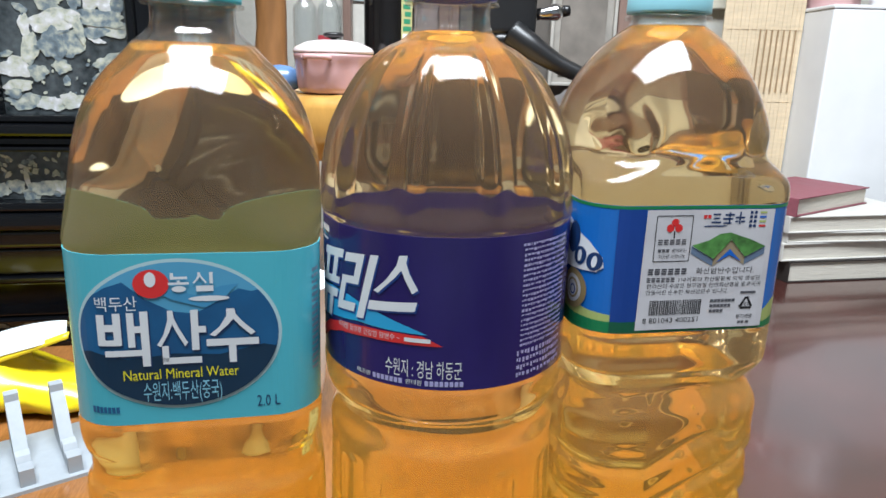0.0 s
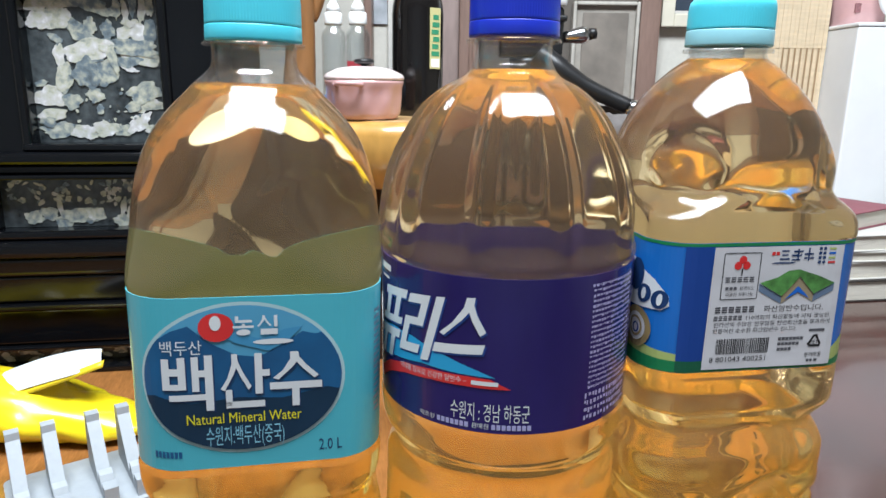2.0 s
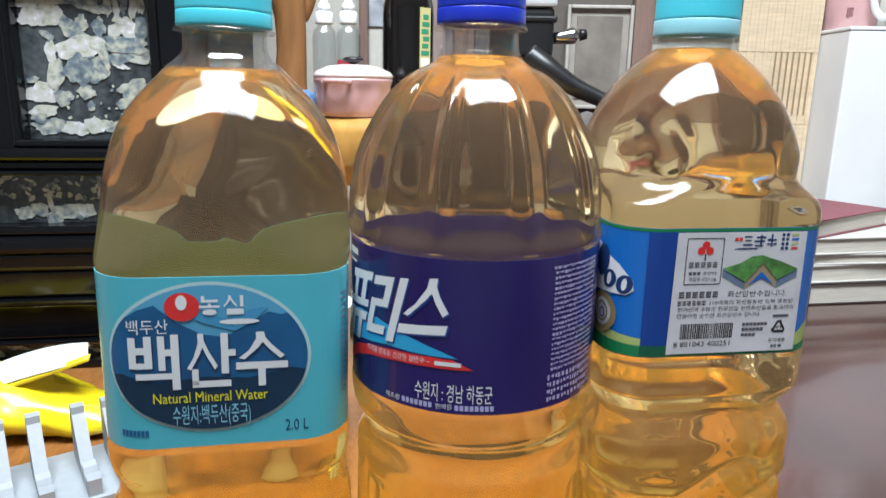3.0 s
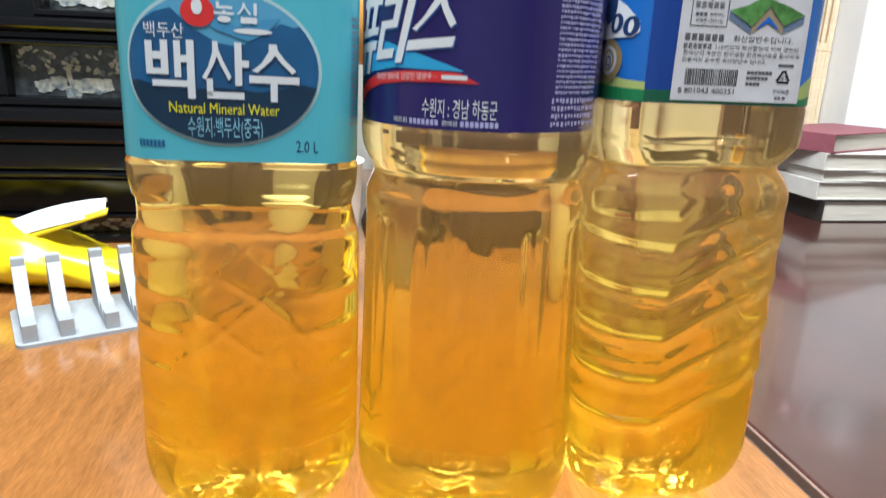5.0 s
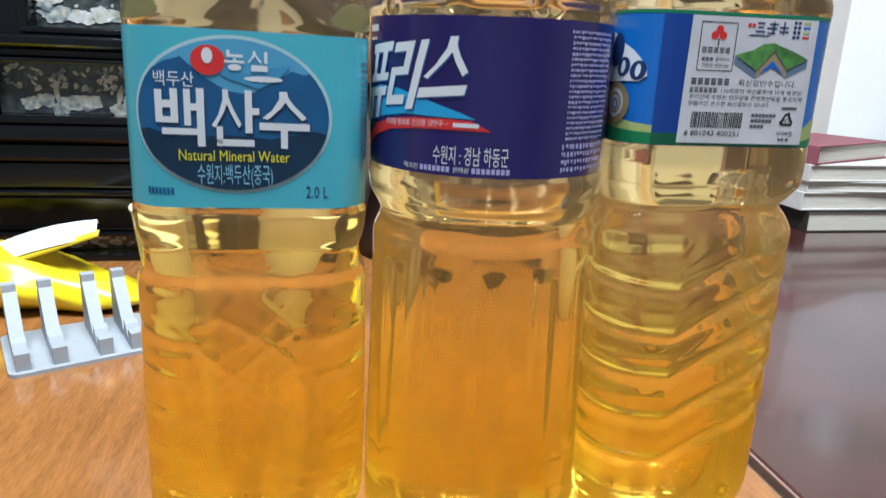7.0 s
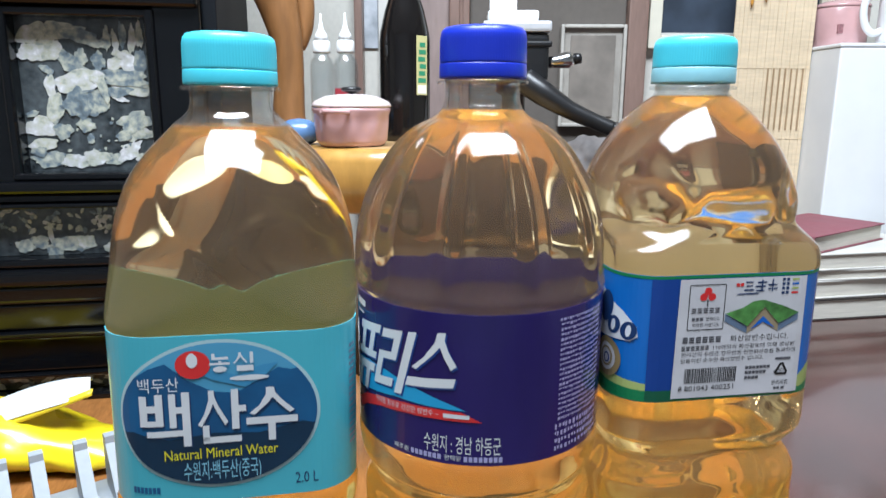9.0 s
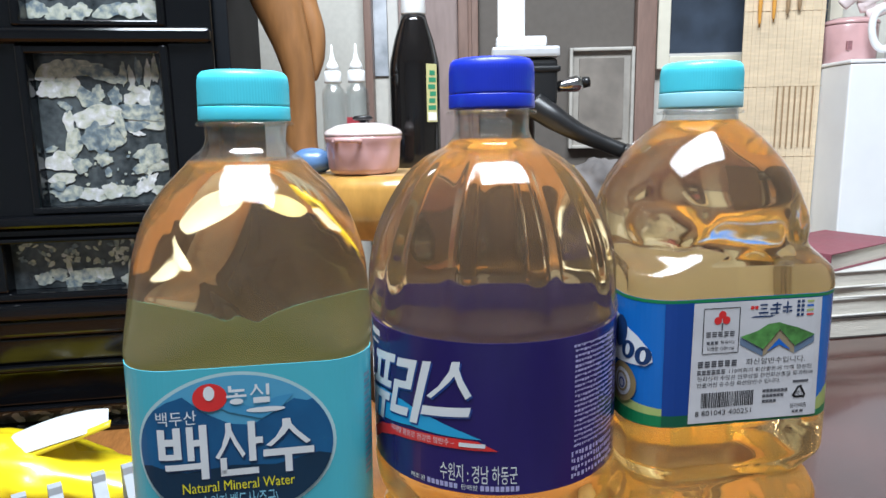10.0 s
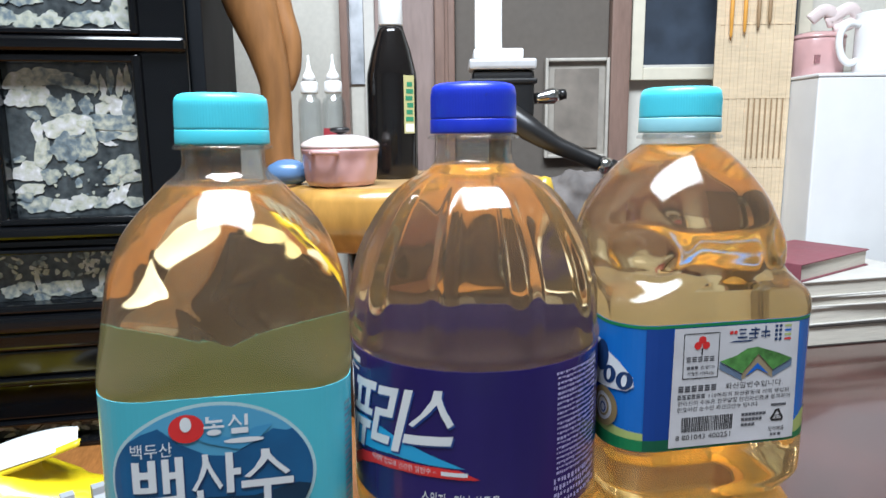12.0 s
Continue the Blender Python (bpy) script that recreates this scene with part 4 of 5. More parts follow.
ink(THREE, label_c, "lettering", words("8 801043 400251", -0.0182, 0.0030, 0.1783, 0.1802), INK_K, 6)
ink(THREE, label_c, "small_print", shape(*[rect(0.0070 + 0.0014 * k, 0.0082 + 0.0014 * k, z, z + 0.0011) for z, n in ((0.1855, 7), (0.1836, 6), (0.1816, 4)) for k in range(n)]), INK_T, 6)
tri = [(0.0212 + 0.0030 * math.cos(radians(a)), 0.1845 + 0.0030 * math.sin(radians(a))) for a in (90, 210, 330)]
arms = []
for i in range(3):
    p, q = Vector(tri[i]), Vector(tri[(i + 1) % 3])
    d = (q - p)
    s = Vector((-d.y, d.x)).normalized() * 0.0004
    p2, q2 = p + d * 0.1, p + d * 0.82
    arms += [[tuple(p2 - s), tuple(q2 - s), tuple(q2 + s), tuple(p2 + s)], [tuple(q2 - s * 2.2), tuple(q2 + d * 0.15), tuple(q2 + s * 2.2)]]
ink(THREE, label_c, "recycling_mark", shape(*arms), INK_K, 6)
ink(THREE, label_c, "lettering", words("PET", 0.0197, 0.0227, 0.1836, 0.1850), INK_K, 6)
ink(THREE, label_c, "lettering", words("분리배출", 0.0180, 0.0244, 0.1788, 0.1806), INK_K, 6)
ink(THREE, label_c, "small_print", shape(rect(0.0190, 0.0200, 0.1770, 0.1780), rect(0.0203, 0.0213, 0.1770, 0.1780), rect(0.0219, 0.0232, 0.1770, 0.1780), rect(0.0185, 0.0245, 0.1884, 0.1893)), INK_T, 6)
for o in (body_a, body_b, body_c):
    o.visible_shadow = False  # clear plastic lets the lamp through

# ---- cabinet ----
CAB = pose(-0.34, 0.63, 0.0, 0, 0, 12)
cabinet = thing("lacquer_cabinet", "black lacquer cabinet inlaid with mother-of-pearl, on the desk", "cabinet", CAB)
part("body", box(-0.42, 0.112, 0.012, 0.30, 0.0, 0.78, 0.002), M_BLACK, cabinet)
part("side_post", box(0.112, 0.125, 0.004, 0.30, 0.0, 0.78, 0.002), M_NAVY, cabinet, "dark side post")


def moulding(u0, u1, z0, z1, depth, bevel):
    return part("moulding", box(u0, u1, -depth, 0.0118, z0, z1, bevel, seg=4), M_BLACK, cabinet, smooth=False)


# stiles and rails round the panels
for u0, u1, z0, z1, d, b in ((0.0665, 0.112, 0.190, 0.78, 0.004, 0.003), (0.0645, 0.0735, 0.2085, 0.357, 0.008, 0.004), (0.0655, 0.0735, 0.371, 0.62, 0.008, 0.004), (-0.10, -0.0500, 0.190, 0.78, 0.004, 0.003),
                             (-0.0540, -0.0450, 0.2085, 0.357, 0.008, 0.004), (-0.0540, -0.0450, 0.371, 0.62, 0.008, 0.004), (-0.42, 0.1115, 0.3570, 0.3710, 0.011, 0.006), (-0.0540, 0.0735, 0.3485, 0.3565, 0.007, 0.003),
                             (-0.0540, 0.0735, 0.3715, 0.3770, 0.007, 0.0025), (-0.0540, 0.0735, 0.2080, 0.2148, 0.009, 0.003), (-0.42, 0.1115, 0.1965, 0.2078, 0.013, 0.005), (-0.42, 0.1115, 0.1880, 0.1960, 0.007, 0.003),
                             (-0.42, 0.1115, 0.1832, 0.1876, 0.010, 0.002), (0.0640, 0.1115, 0.1375, 0.1828, 0.006, 0.002), (-0.120, -0.0835, 0.1375, 0.1828, 0.006, 0.002), (-0.42, 0.1115, 0.1290, 0.1372, 0.010, 0.003),
                             (-0.42, 0.1115, 0.1130, 0.1285, 0.015, 0.005), (-0.42, 0.1115, 0.0950, 0.1125, 0.008, 0.004), (-0.42, 0.1115, 0.0690, 0.0945, 0.004, 0.003), (-0.42, 0.1115, 0.0630, 0.0685, 0.010, 0.002),
                             (-0.42, 0.1115, 0.0280, 0.0625, 0.004, 0.003), (-0.42, 0.1115, 0.0235, 0.0275, 0.009, 0.002), (-0.42, 0.1115, 0.0, 0.0060, 0.012, 0.002)):
    moulding(u0, u1, z0, z1, d, b)


def shard(b, x, z, rx, rz, seed, turn=0.0, ragged=0.15, y=0.0112):
    """One piece of shell: a ragged plate a little proud of the lacquer."""
    r = random.Random(seed)
    n = 32
    lobes, p0, p1 = r.choice((2, 3, 4)), r.uniform(0, 6.3), r.uniform(0, 6.3)
    rx, rz = rx * 1.12, rz * 1.12
    pts = []
    for i in range(n):
        a = 2 * math.pi * i / n
        k = 1 + ragged * (0.9 * math.sin(lobes * a + p0) + 0.6 * math.sin((2 * lobes + 1) * a + p1)) + r.uniform(-0.04, 0.04)
        p, q = rx * k * math.cos(a), rz * k * math.sin(a)
        pts.append((x + p * math.cos(turn) - q * math.sin(turn), z + p * math.sin(turn) + q * math.cos(turn)))
    prism(pts, y - r.uniform(0.0005, 0.0011), y + 0.0006, b)


def inlaid_panel(u0, u1, z0, z1, pieces, seed):
    panel = part("panel", box(u0, u1, 0.0095, 0.0119, z0, z1), M_GROUND, cabinet, "smoky black panel with shell inlay")
    for k, (x, z, rx, rz, turn) in enumerate(pieces):
        b = bmesh.new()
        shard(b, u0 + x * (u1 - u0), z0 + z * (z1 - z0), rx, rz, seed + k, turn, y=0.0093 - 0.00003 * (k % 9))
        part("shell_piece", b, M_PEARL, panel)


random.seed(21)
scene_pieces = []
# clouds across the top, peaks, birds and a pine, rocks along the foot
for k in range(22):
    scene_pieces.append((random.uniform(0.06, 0.94), random.uniform(0.05, 0.95), random.uniform(0.003, 0.007), random.uniform(0.002, 0.004), random.uniform(-0.6, 0.6)))
scene_pieces += [(0.30, 0.92, 0.020, 0.0062, 0.05), (0.12, 0.90, 0.011, 0.0075, 0.5), (0.50, 0.88, 0.015, 0.0055, -0.3), (0.60, 0.845, 0.010, 0.0035, -0.2), (0.10, 0.78, 0.010, 0.0065, 0.2), (0.22, 0.80, 0.011, 0.0090, -0.5), (0.36, 0.74, 0.012, 0.0060, -0.6), (0.42, 0.68, 0.009, 0.0045, -0.3)]
scene_pieces += [(0.68, 0.88, 0.0024, 0.0090, 0), (0.74, 0.86, 0.0024, 0.0080, 0.1), (0.80, 0.90, 0.0028, 0.0100, 0), (0.87, 0.87, 0.0028, 0.0110, -0.1), (0.93, 0.90, 0.0028, 0.0100, 0)]
scene_pieces += [(0.47, 0.75, 0.0045, 0.0070, 0), (0.60, 0.73, 0.0050, 0.0075, 0), (0.72, 0.71, 0.0050, 0.0060, 0.1), (0.82, 0.73, 0.0060, 0.0090, 0), (0.92, 0.72, 0.0050, 0.0100, 0.1)]
scene_pieces += [(0.44, 0.60, 0.018, 0.0090, 0.1), (0.62, 0.63, 0.012, 0.0060, 0), (0.80, 0.62, 0.017, 0.0068, -0.1), (0.89, 0.55, 0.011, 0.0055, -0.2), (0.73, 0.53, 0.011, 0.0042, 0.1)]
scene_pieces += [(0.22, 0.56, 0.0040, 0.0095, 0.05), (0.24, 0.42, 0.0058, 0.0130, -0.1), (0.27, 0.58, 0.0018, 0.0095, 0.8), (0.41, 0.45, 0.0095, 0.0120, 0.1), (0.54, 0.46, 0.0105, 0.0120, -0.2), (0.62, 0.55, 0.0034, 0.0110, 0.2), (0.46, 0.31, 0.0065, 0.0055, 0)]
scene_pieces += [(0.12, 0.30, 0.012, 0.0080, 0.1), (0.28, 0.27, 0.0070, 0.0062, 0), (0.12, 0.18, 0.012, 0.0045, 0.1), (0.84, 0.33, 0.013, 0.0080, 0.2), (0.90, 0.25, 0.0085, 0.0045, 0)]
scene_pieces += [(0.17, 0.08, 0.014, 0.0062, 0), (0.36, 0.07, 0.011, 0.0055, 0), (0.52, 0.09, 0.010, 0.0062, 0), (0.66, 0.08, 0.0085, 0.0045, 0.3), (0.78, 0.13, 0.011, 0.0055, 0.7), (0.90, 0.08, 0.0085, 0.0040, 0)]
for k in range(26):
    scene_pieces.append((random.uniform(0.30, 0.80), random.uniform(0.08, 0.36), random.uniform(0.0006, 0.0016), random.uniform(0.0006, 0.0015), 0))
inlaid_panel(-0.0450, 0.0645, 0.2148, 0.3485, scene_pieces, 100)
upper = [(0.08 + 0.17 * (k % 6) + random.uniform(-0.04, 0.04), 0.06 + 0.14 * (k // 6) + random.uniform(-0.03, 0.03), random.uniform(0.006, 0.013), random.uniform(0.004, 0.007), random.uniform(-0.4, 0.4)) for k in range(24)]
inlaid_panel(-0.0450, 0.0655, 0.3770, 0.52, upper, 300)
lower_pieces = [(random.uniform(0.03, 0.97), random.uniform(0.45, 0.95), random.uniform(0.0010, 0.0034), random.uniform(0.0008, 0.0026), random.uniform(-1, 1)) for k in range(90)]
lower_pieces += [(0.16 + 0.10 * k + random.uniform(-0.03, 0.03), 0.20 + 0.10 * math.sin(2.2 * k), 0.0070, 0.0055, random.uniform(-0.4, 0.4)) for k in range(9)]
lower_pieces += [(0.33, 0.40, 0.0018, 0.0085, 0.15), (0.42, 0.24, 0.0120, 0.0062, 0.1), (0.50, 0.22, 0.0090, 0.0060, -0.2), (0.70, 0.40, 0.0022, 0.0080, -0.2)]
inlaid_panel(-0.0835, 0.0640, 0.1375, 0.1828, lower_pieces, 400)
foot = [(random.uniform(0.01, 0.99), random.uniform(0.15, 0.9), random.uniform(0.002, 0.006), random.uniform(0.0012, 0.0028), random.uniform(-0.4, 0.4)) for k in range(120)]
inlaid_panel(-0.42, 0.1115, 0.0062, 0.0233, foot, 600)

# ---- things on the desk ----
RACK = pose(-0.2704, 0.374, 0.0, 0, 0, 38)
rack = thing("rack", "small grey plastic rack with four prongs on the desk", "rack", RACK)
b = bmesh.new()
outline = []
for cx, cy, a0 in ((0.086, 0.068, 0), (0.006, 0.068, 90), (0.006, 0.006, 180), (0.086, 0.006, 270)):
    outline += [(cx + 0.006 * math.cos(radians(a0 + 15 * i)), cy + 0.006 * math.sin(radians(a0 + 15 * i))) for i in range(7)]
lo = [b.verts.new((x, y, 0)) for x, y in outline]
hi = [b.verts.new((x, y, 0.0026)) for x, y in outline]
b.faces.new(lo[::-1])
b.faces.new(hi)
for i in range(len(lo)):
    b.faces.new((lo[i], lo[(i + 1) % len(lo)], hi[(i + 1) % len(lo)], hi[i]))
part("base_plate", b, M_GREY, rack)
prong = [(0.066, 0.0026), (0.066, 0.0425), (0.0635, 0.0440), (0.0560, 0.0440), (0.0555, 0.0390), (0.0300, 0.0090), (0.0285, 0.0075), (0.0260, 0.0170), (0.0215, 0.0150), (0.0150, 0.0060), (0.0140, 0.0140), (0.0040, 0.0140), (0.0040, 0.0026)]
for x in (0.0085, 0.0295, 0.0565, 0.0760):
    b = bmesh.new()
    f = [b.verts.new((x - 0.0042, y, z)) for y, z in prong]
    k = [b.verts.new((x + 0.0042, y, z)) for y, z in prong]
    b.faces.new(f)
    b.faces.new(k[::-1])
    for i in range(len(f)):
        j = (i + 1) % len(f)
        b.faces.new((f[j], f[i], k[i], k[j]))
    bmesh.ops.recalc_face_normals(b, faces=b.faces[:])
    part("prong", b, M_GREY, rack)

bag = thing("snack_bag", "crumpled yellow film bag lying on the desk", "bag", pose(-0.355, 0.500, 0.0, 0, 0, 4))
b = bmesh.new()
rings, n = [], 40
for i in range(37):
    s = i / 36
    x = -0.13 + 0.245 * s
    pinch = max(0.0, 1 - (max(0, s - 0.50) / 0.50) ** 1.6) ** 0.75 * max(0.06, min(1, s / 0.12)) ** 0.5
    h, w = 0.0225 * pinch + 0.0012, 0.034 * pinch ** 0.7 + 0.004
    ring = []
    for j in range(n):
        a = 2 * math.pi * j / n
        k = 1 + 0.16 * noise.noise(Vector((x * 38, math.cos(a) * 1.6, math.sin(a) * 1.6))) + 0.06 * noise.noise(Vector((x * 120, math.cos(a) * 4, math.sin(a) * 4)))
        ring.append(b.verts.new((x, w * k * math.cos(a), max(0.0005, 0.0225 + 0.006 * math.sin(5 * s) * pinch - 0.012 * max(0, s - 0.6) + h * k * math.sin(a) - (0.0225 - h) * (0.45 if s > 0.5 else 0.9)))))
    rings.append(ring)
for p, q in zip(rings, rings[1:]):
    for j in range(n):
        b.faces.new((p[j], p[(j + 1) % n], q[(j + 1) % n], q[j]))
b.faces.new(rings[0][::-1])
b.faces.new(rings[-1])
bmesh.ops.recalc_face_normals(b, faces=b.faces[:])
part("pouch", b, M_YELLOW, bag, smooth=True)
b = bmesh.new()
edge_lo, edge_hi, m = [], [], 16
rows = []
for i in range(m + 1):
    s = i / m
    x, z = -0.034 + 0.110 * s, 0.030 + 0.036 * s + 0.005 * math.sin(3.1 * s)
    w = 0.0155 * (0.55 + 0.45 * math.sin(math.pi * (0.25 + 0.6 * s)))
    if s > 0.8:
        w *= math.sqrt(max(0.05, 1 - ((s - 0.8) / 0.2) ** 2))
    rows.append([b.verts.new((x, y * w, z + 0.004 * math.cos(y * 2.5) + 0.006 * (0.6 + 0.4 * math.sin(3 * s)) * y + dz)) for dz in (0.0, 0.0008) for y in (-1, -0.5, 0, 0.5, 1)])
for p, q in zip(rows, rows[1:]):
    for k in range(4):
        b.faces.new((p[k], q[k], q[k + 1], p[k + 1]))
        b.faces.new((p[k + 5], p[k + 6], q[k + 6], q[k + 5]))
    b.faces.new((p[0], p[5], q[5], q[0]))
    b.faces.new((p[4], q[4], q[9], p[9]))
bmesh.ops.recalc_face_normals(b, faces=b.faces[:])
part("paper_flap", b, material("white_printed_film", (0.74, 0.78, 0.80), 0.35, scale=60, vary=0.06, coat=0.3), bag, "white printed flap", smooth=True)
b = bmesh.new()
rim = []
for i in range(13):
    s = i / 12
    x, z = 0.020 + 0.060 * s, 0.0440 + 0.0205 * s
    w = -0.0140 + 0.0075 * s * s
    rim.append([b.verts.new((x, w + dy, z + dz)) for dy, dz in ((0.0, 0.0), (-0.003, -0.0045), (-0.0022, -0.0050), (0.0008, -0.0006))])
for p, q in zip(rim, rim[1:]):
    for k in range(4):
        b.faces.new((p[k], q[k], q[(k + 1) % 4], p[(k + 1) % 4]))
b.faces.new(rim[0][::-1])
b.faces.new(rim[-1])
bmesh.ops.recalc_face_normals(b, faces=b.faces[:])
part("flap_rim", b, material("flap_rim_yellow", (0.70, 0.52, 0.02), 0.35, scale=60, vary=0.06), bag, "yellow rim of the flap", smooth=True)

cup = thing("paper_cup", "pale yellow paper cup standing on the desk", "cup", pose(-0.222, 0.520, 0.0))
part("wall", lathe([(0.0, 0.004), (0.0235, 0.004), (0.0245, 0.0), (0.0250, 0.0005), (0.0335, 0.079), (0.0345, 0.0800), (0.0350, 0.0812), (0.0345, 0.0824), (0.0335, 0.0822), (0.0240, 0.006), (0.0, 0.006)], 56), material("cup_paper", (0.68, 0.62, 0.42), 0.6, scale=80, vary=0.05), cup, smooth=True)

mug = thing("white_cup", "plain white ceramic cup on the desk", "cup", pose(-0.112, 0.500, 0.0))
part("wall", lathe([(0.0, 0.0), (0.022, 0.0), (0.024, 0.003), (0.030, 0.03), (0.0345, 0.075), (0.0365, 0.108), (0.0375, 0.110), (0.0355, 0.1105), (0.0335, 0.076), (0.028, 0.03), (0.0, 0.008)], 56), M_WHITE, mug, smooth=True)

# ---- log slab and what stands on it ----
SLAB = 0.2388
slab = thing("log_slab_stand", "polished log slab with a pale top on a dark stump", "stand", pose(-0.040, 0.745, 0.0))


def bark(a, z):
    return 0.05 * math.sin(3 * a + 1) + 0.03 * math.sin(5 * a) + 0.012 * math.sin(17 * a)


part("slab", lathe([(0.0, SLAB - 0.0004), (0.128, SLAB - 0.0004), (0.137, SLAB - 0.003), (0.1405, SLAB - 0.012), (0.139, SLAB - 0.035), (0.130, SLAB - 0.056), (0.110, SLAB - 0.062), (0.0, SLAB - 0.062)], 72, ripple=bark), M_SLAB, slab, smooth=True)
part("slab_top", lathe([(0.0, SLAB), (0.125, SLAB), (0.127, SLAB - 0.0003), (0.0, SLAB - 0.0003)], 72, ripple=bark), M_SLABTOP, slab, "pale sanded top")
part("stump", lathe([(0.0, 0.0), (0.085, 0.0), (0.078, 0.02), (0.06, 0.10), (0.075, SLAB - 0.0625), (0.0, SLAB - 0.0625)], 40, ripple=bark), M_EDGE, slab, "dark stump", smooth=True)

pot = thing("small_pot", "small pink enamelled pot with a pale lid on the slab", "pot", pose(-0.097, 0.650, SLAB, 0, 0, 75))
part("body", lathe([(0.0, 0.0), (0.026, 0.0), (0.0295, 0.0015), (0.0315, 0.006), (0.0325, 0.020), (0.0338, 0.028), (0.0352, 0.0315), (0.0352, 0.0338), (0.0, 0.0338)], 96, ripple=lambda a, z: 0.045 * math.cos(9 * a) * window(z, 0.001, 0.027, 0.008)), M_PINK, pot, smooth=True)
part("lid", lathe([(0.0345, 0.0340), (0.0356, 0.0348), (0.0356, 0.0368), (0.0335, 0.0395), (0.024, 0.0440), (0.012, 0.0458), (0.0, 0.0462)], 96), M_PINKLID, pot, "pale pink lid", smooth=True)
part("knob", lathe([(0.0030, 0.0455), (0.0028, 0.0470), (0.0085, 0.0486), (0.0092, 0.0504), (0.0075, 0.0522), (0.0, 0.0528)], 32), M_RUBBER, pot, "black knob", smooth=True)
for side in (-1, 1):
    part("handle", tube([(side * 0.033, -0.012, 0.0300), (side * 0.0405, -0.009, 0.0310), (side * 0.0425, 0.0, 0.0312), (side * 0.0405, 0.009, 0.0310), (side * 0.033, 0.012, 0.0300)], 0.0022, 10), M_PINK, pot, smooth=True)

orn = thing("ceramic_ornament", "small blue glazed ceramic bird on the slab", "ornament", pose(-0.150, 0.668, SLAB))
part("body", lathe([(0.0, 0.0), (0.010, 0.0005), (0.0165, 0.005), (0.018, 0.011), (0.0150, 0.018), (0.008, 0.0225), (0.0, 0.024)], 40, ripple=lambda a, z: 0.18 * math.cos(2 * a)), M_BLUE, orn, smooth=True)
part("head", lathe([(0.0, 0.008), (0.0055, 0.010), (0.0072, 0.0150), (0.0055, 0.0205), (0.0, 0.0225)], 24, centre=(0.0205, -0.004)), M_BLUE, orn, smooth=True)

for k, (x, y) in enumerate(((-0.1385, 0.727), (-0.1135, 0.722))):
    d = thing("dropper_bottle", "small clear dropper bottle with a white nozzle on the slab", "bottle", pose(x, y, SLAB), "dropper bottles on the slab")
    part("body", lathe([(0.0, 0.0), (0.0105, 0.0), (0.0118, 0.0012), (0.0120, 0.004), (0.0120, 0.074), (0.0108, 0.080), (0.0070, 0.084), (0.0068, 0.088), (0.0058, 0.088), (0.0060, 0.083), (0.0098, 0.079), (0.0108, 0.074), (0.0108, 0.003), (0.0, 0.003)], 40), PET, d, smooth=True)
    part("collar", lathe([(0.0, 0.0865), (0.0085, 0.0865), (0.0088, 0.088), (0.0088, 0.096), (0.0078, 0.098), (0.0, 0.098)], 36), M_WHITE, d, smooth=True)
    part("nozzle", lathe([(0.0, 0.0982), (0.0072, 0.0982), (0.0060, 0.104), (0.0030, 0.109), (0.0014, 0.118), (0.0008, 0.124), (0.0, 0.124)], 32), M_WHITE, d, "white tapered nozzle", smooth=True)
    if k:
        part("label", box(-0.009, 0.009, -0.0128, -0.0121, 0.040, 0.052), M_SEAL, d, "dark red label")

dark = thing("sauce_bottle", "dark faceted bottle with a white cap on the slab", "bottle", pose(-0.0565, 0.742, SLAB, 0, 0, 8))
part("body", lathe([(0.0, 0.0), (0.0235, 0.0), (0.0252, 0.002), (0.0256, 0.006), (0.0256, 0.098), (0.0250, 0.106), (0.0200, 0.128), (0.0140, 0.146), (0.0125, 0.152), (0.0, 0.152)], 48), M_DARKBOT, dark, smooth=True)
part("cap", lathe([(0.0, 0.1522), (0.0120, 0.1522), (0.0125, 0.154), (0.0120, 0.178), (0.0105, 0.186), (0.0, 0.187)], 40), M_WHITE, dark, "white cap", smooth=True)
tag = part("label", box(-0.0065, 0.0065, -0.0005, 0.0004, 0.046, 0.103), flat("label_buff", (0.55, 0.52, 0.25)), dark, "buff and green paper label")
tag.matrix_local = pose(0.0156, -0.0214, 0.0, 0, 0, 36)
bars = bmesh.new()
for k in range(6):
    box(-0.0050 + 0.001 * (k % 3), 0.0050 - 0.001 * (k % 2), -0.0007, -0.0004, 0.058 + 0.0068 * k, 0.0625 + 0.0068 * k, 0, bars)
part("print", bars, flat("label_green", (0.04, 0.26, 0.14)), tag, "green print")
part("print", box(-0.0055, 0.0055, -0.0007, -0.0004, 0.0475, 0.0555), M_WHITE, tag, "white print")

drift = thing("driftwood", "tall polished twisted driftwood on the slab", "driftwood", pose(-0.014, 0, 0))
part("trunk", tube([(-0.158, 0.735, SLAB), (-0.162, 0.735, 0.262), (-0.160, 0.735, 0.300), (-0.161, 0.735, 0.335), (-0.168, 0.737, 0.368), (-0.178, 0.740, 0.400), (-0.186, 0.742, 0.430), (-0.192, 0.745, 0.50), (-0.188, 0.750, 0.60), (-0.180, 0.750, 0.68)],
                    [0.020, 0.0170, 0.0150, 0.0155, 0.0195, 0.0245, 0.0280, 0.029, 0.025, 0.014], 20, flatten=0.8), M_DRIFT, drift, smooth=True)
part("branch", tube([(-0.150, 0.748, 0.330), (-0.146, 0.750, 0.352), (-0.147, 0.752, 0.380), (-0.156, 0.754, 0.415), (-0.160, 0.756, 0.46), (-0.150, 0.758, 0.54), (-0.146, 0.760, 0.62)],
                     [0.004, 0.009, 0.0115, 0.012, 0.012, 0.011, 0.006], 16), M_DRIFT, drift, smooth=True)

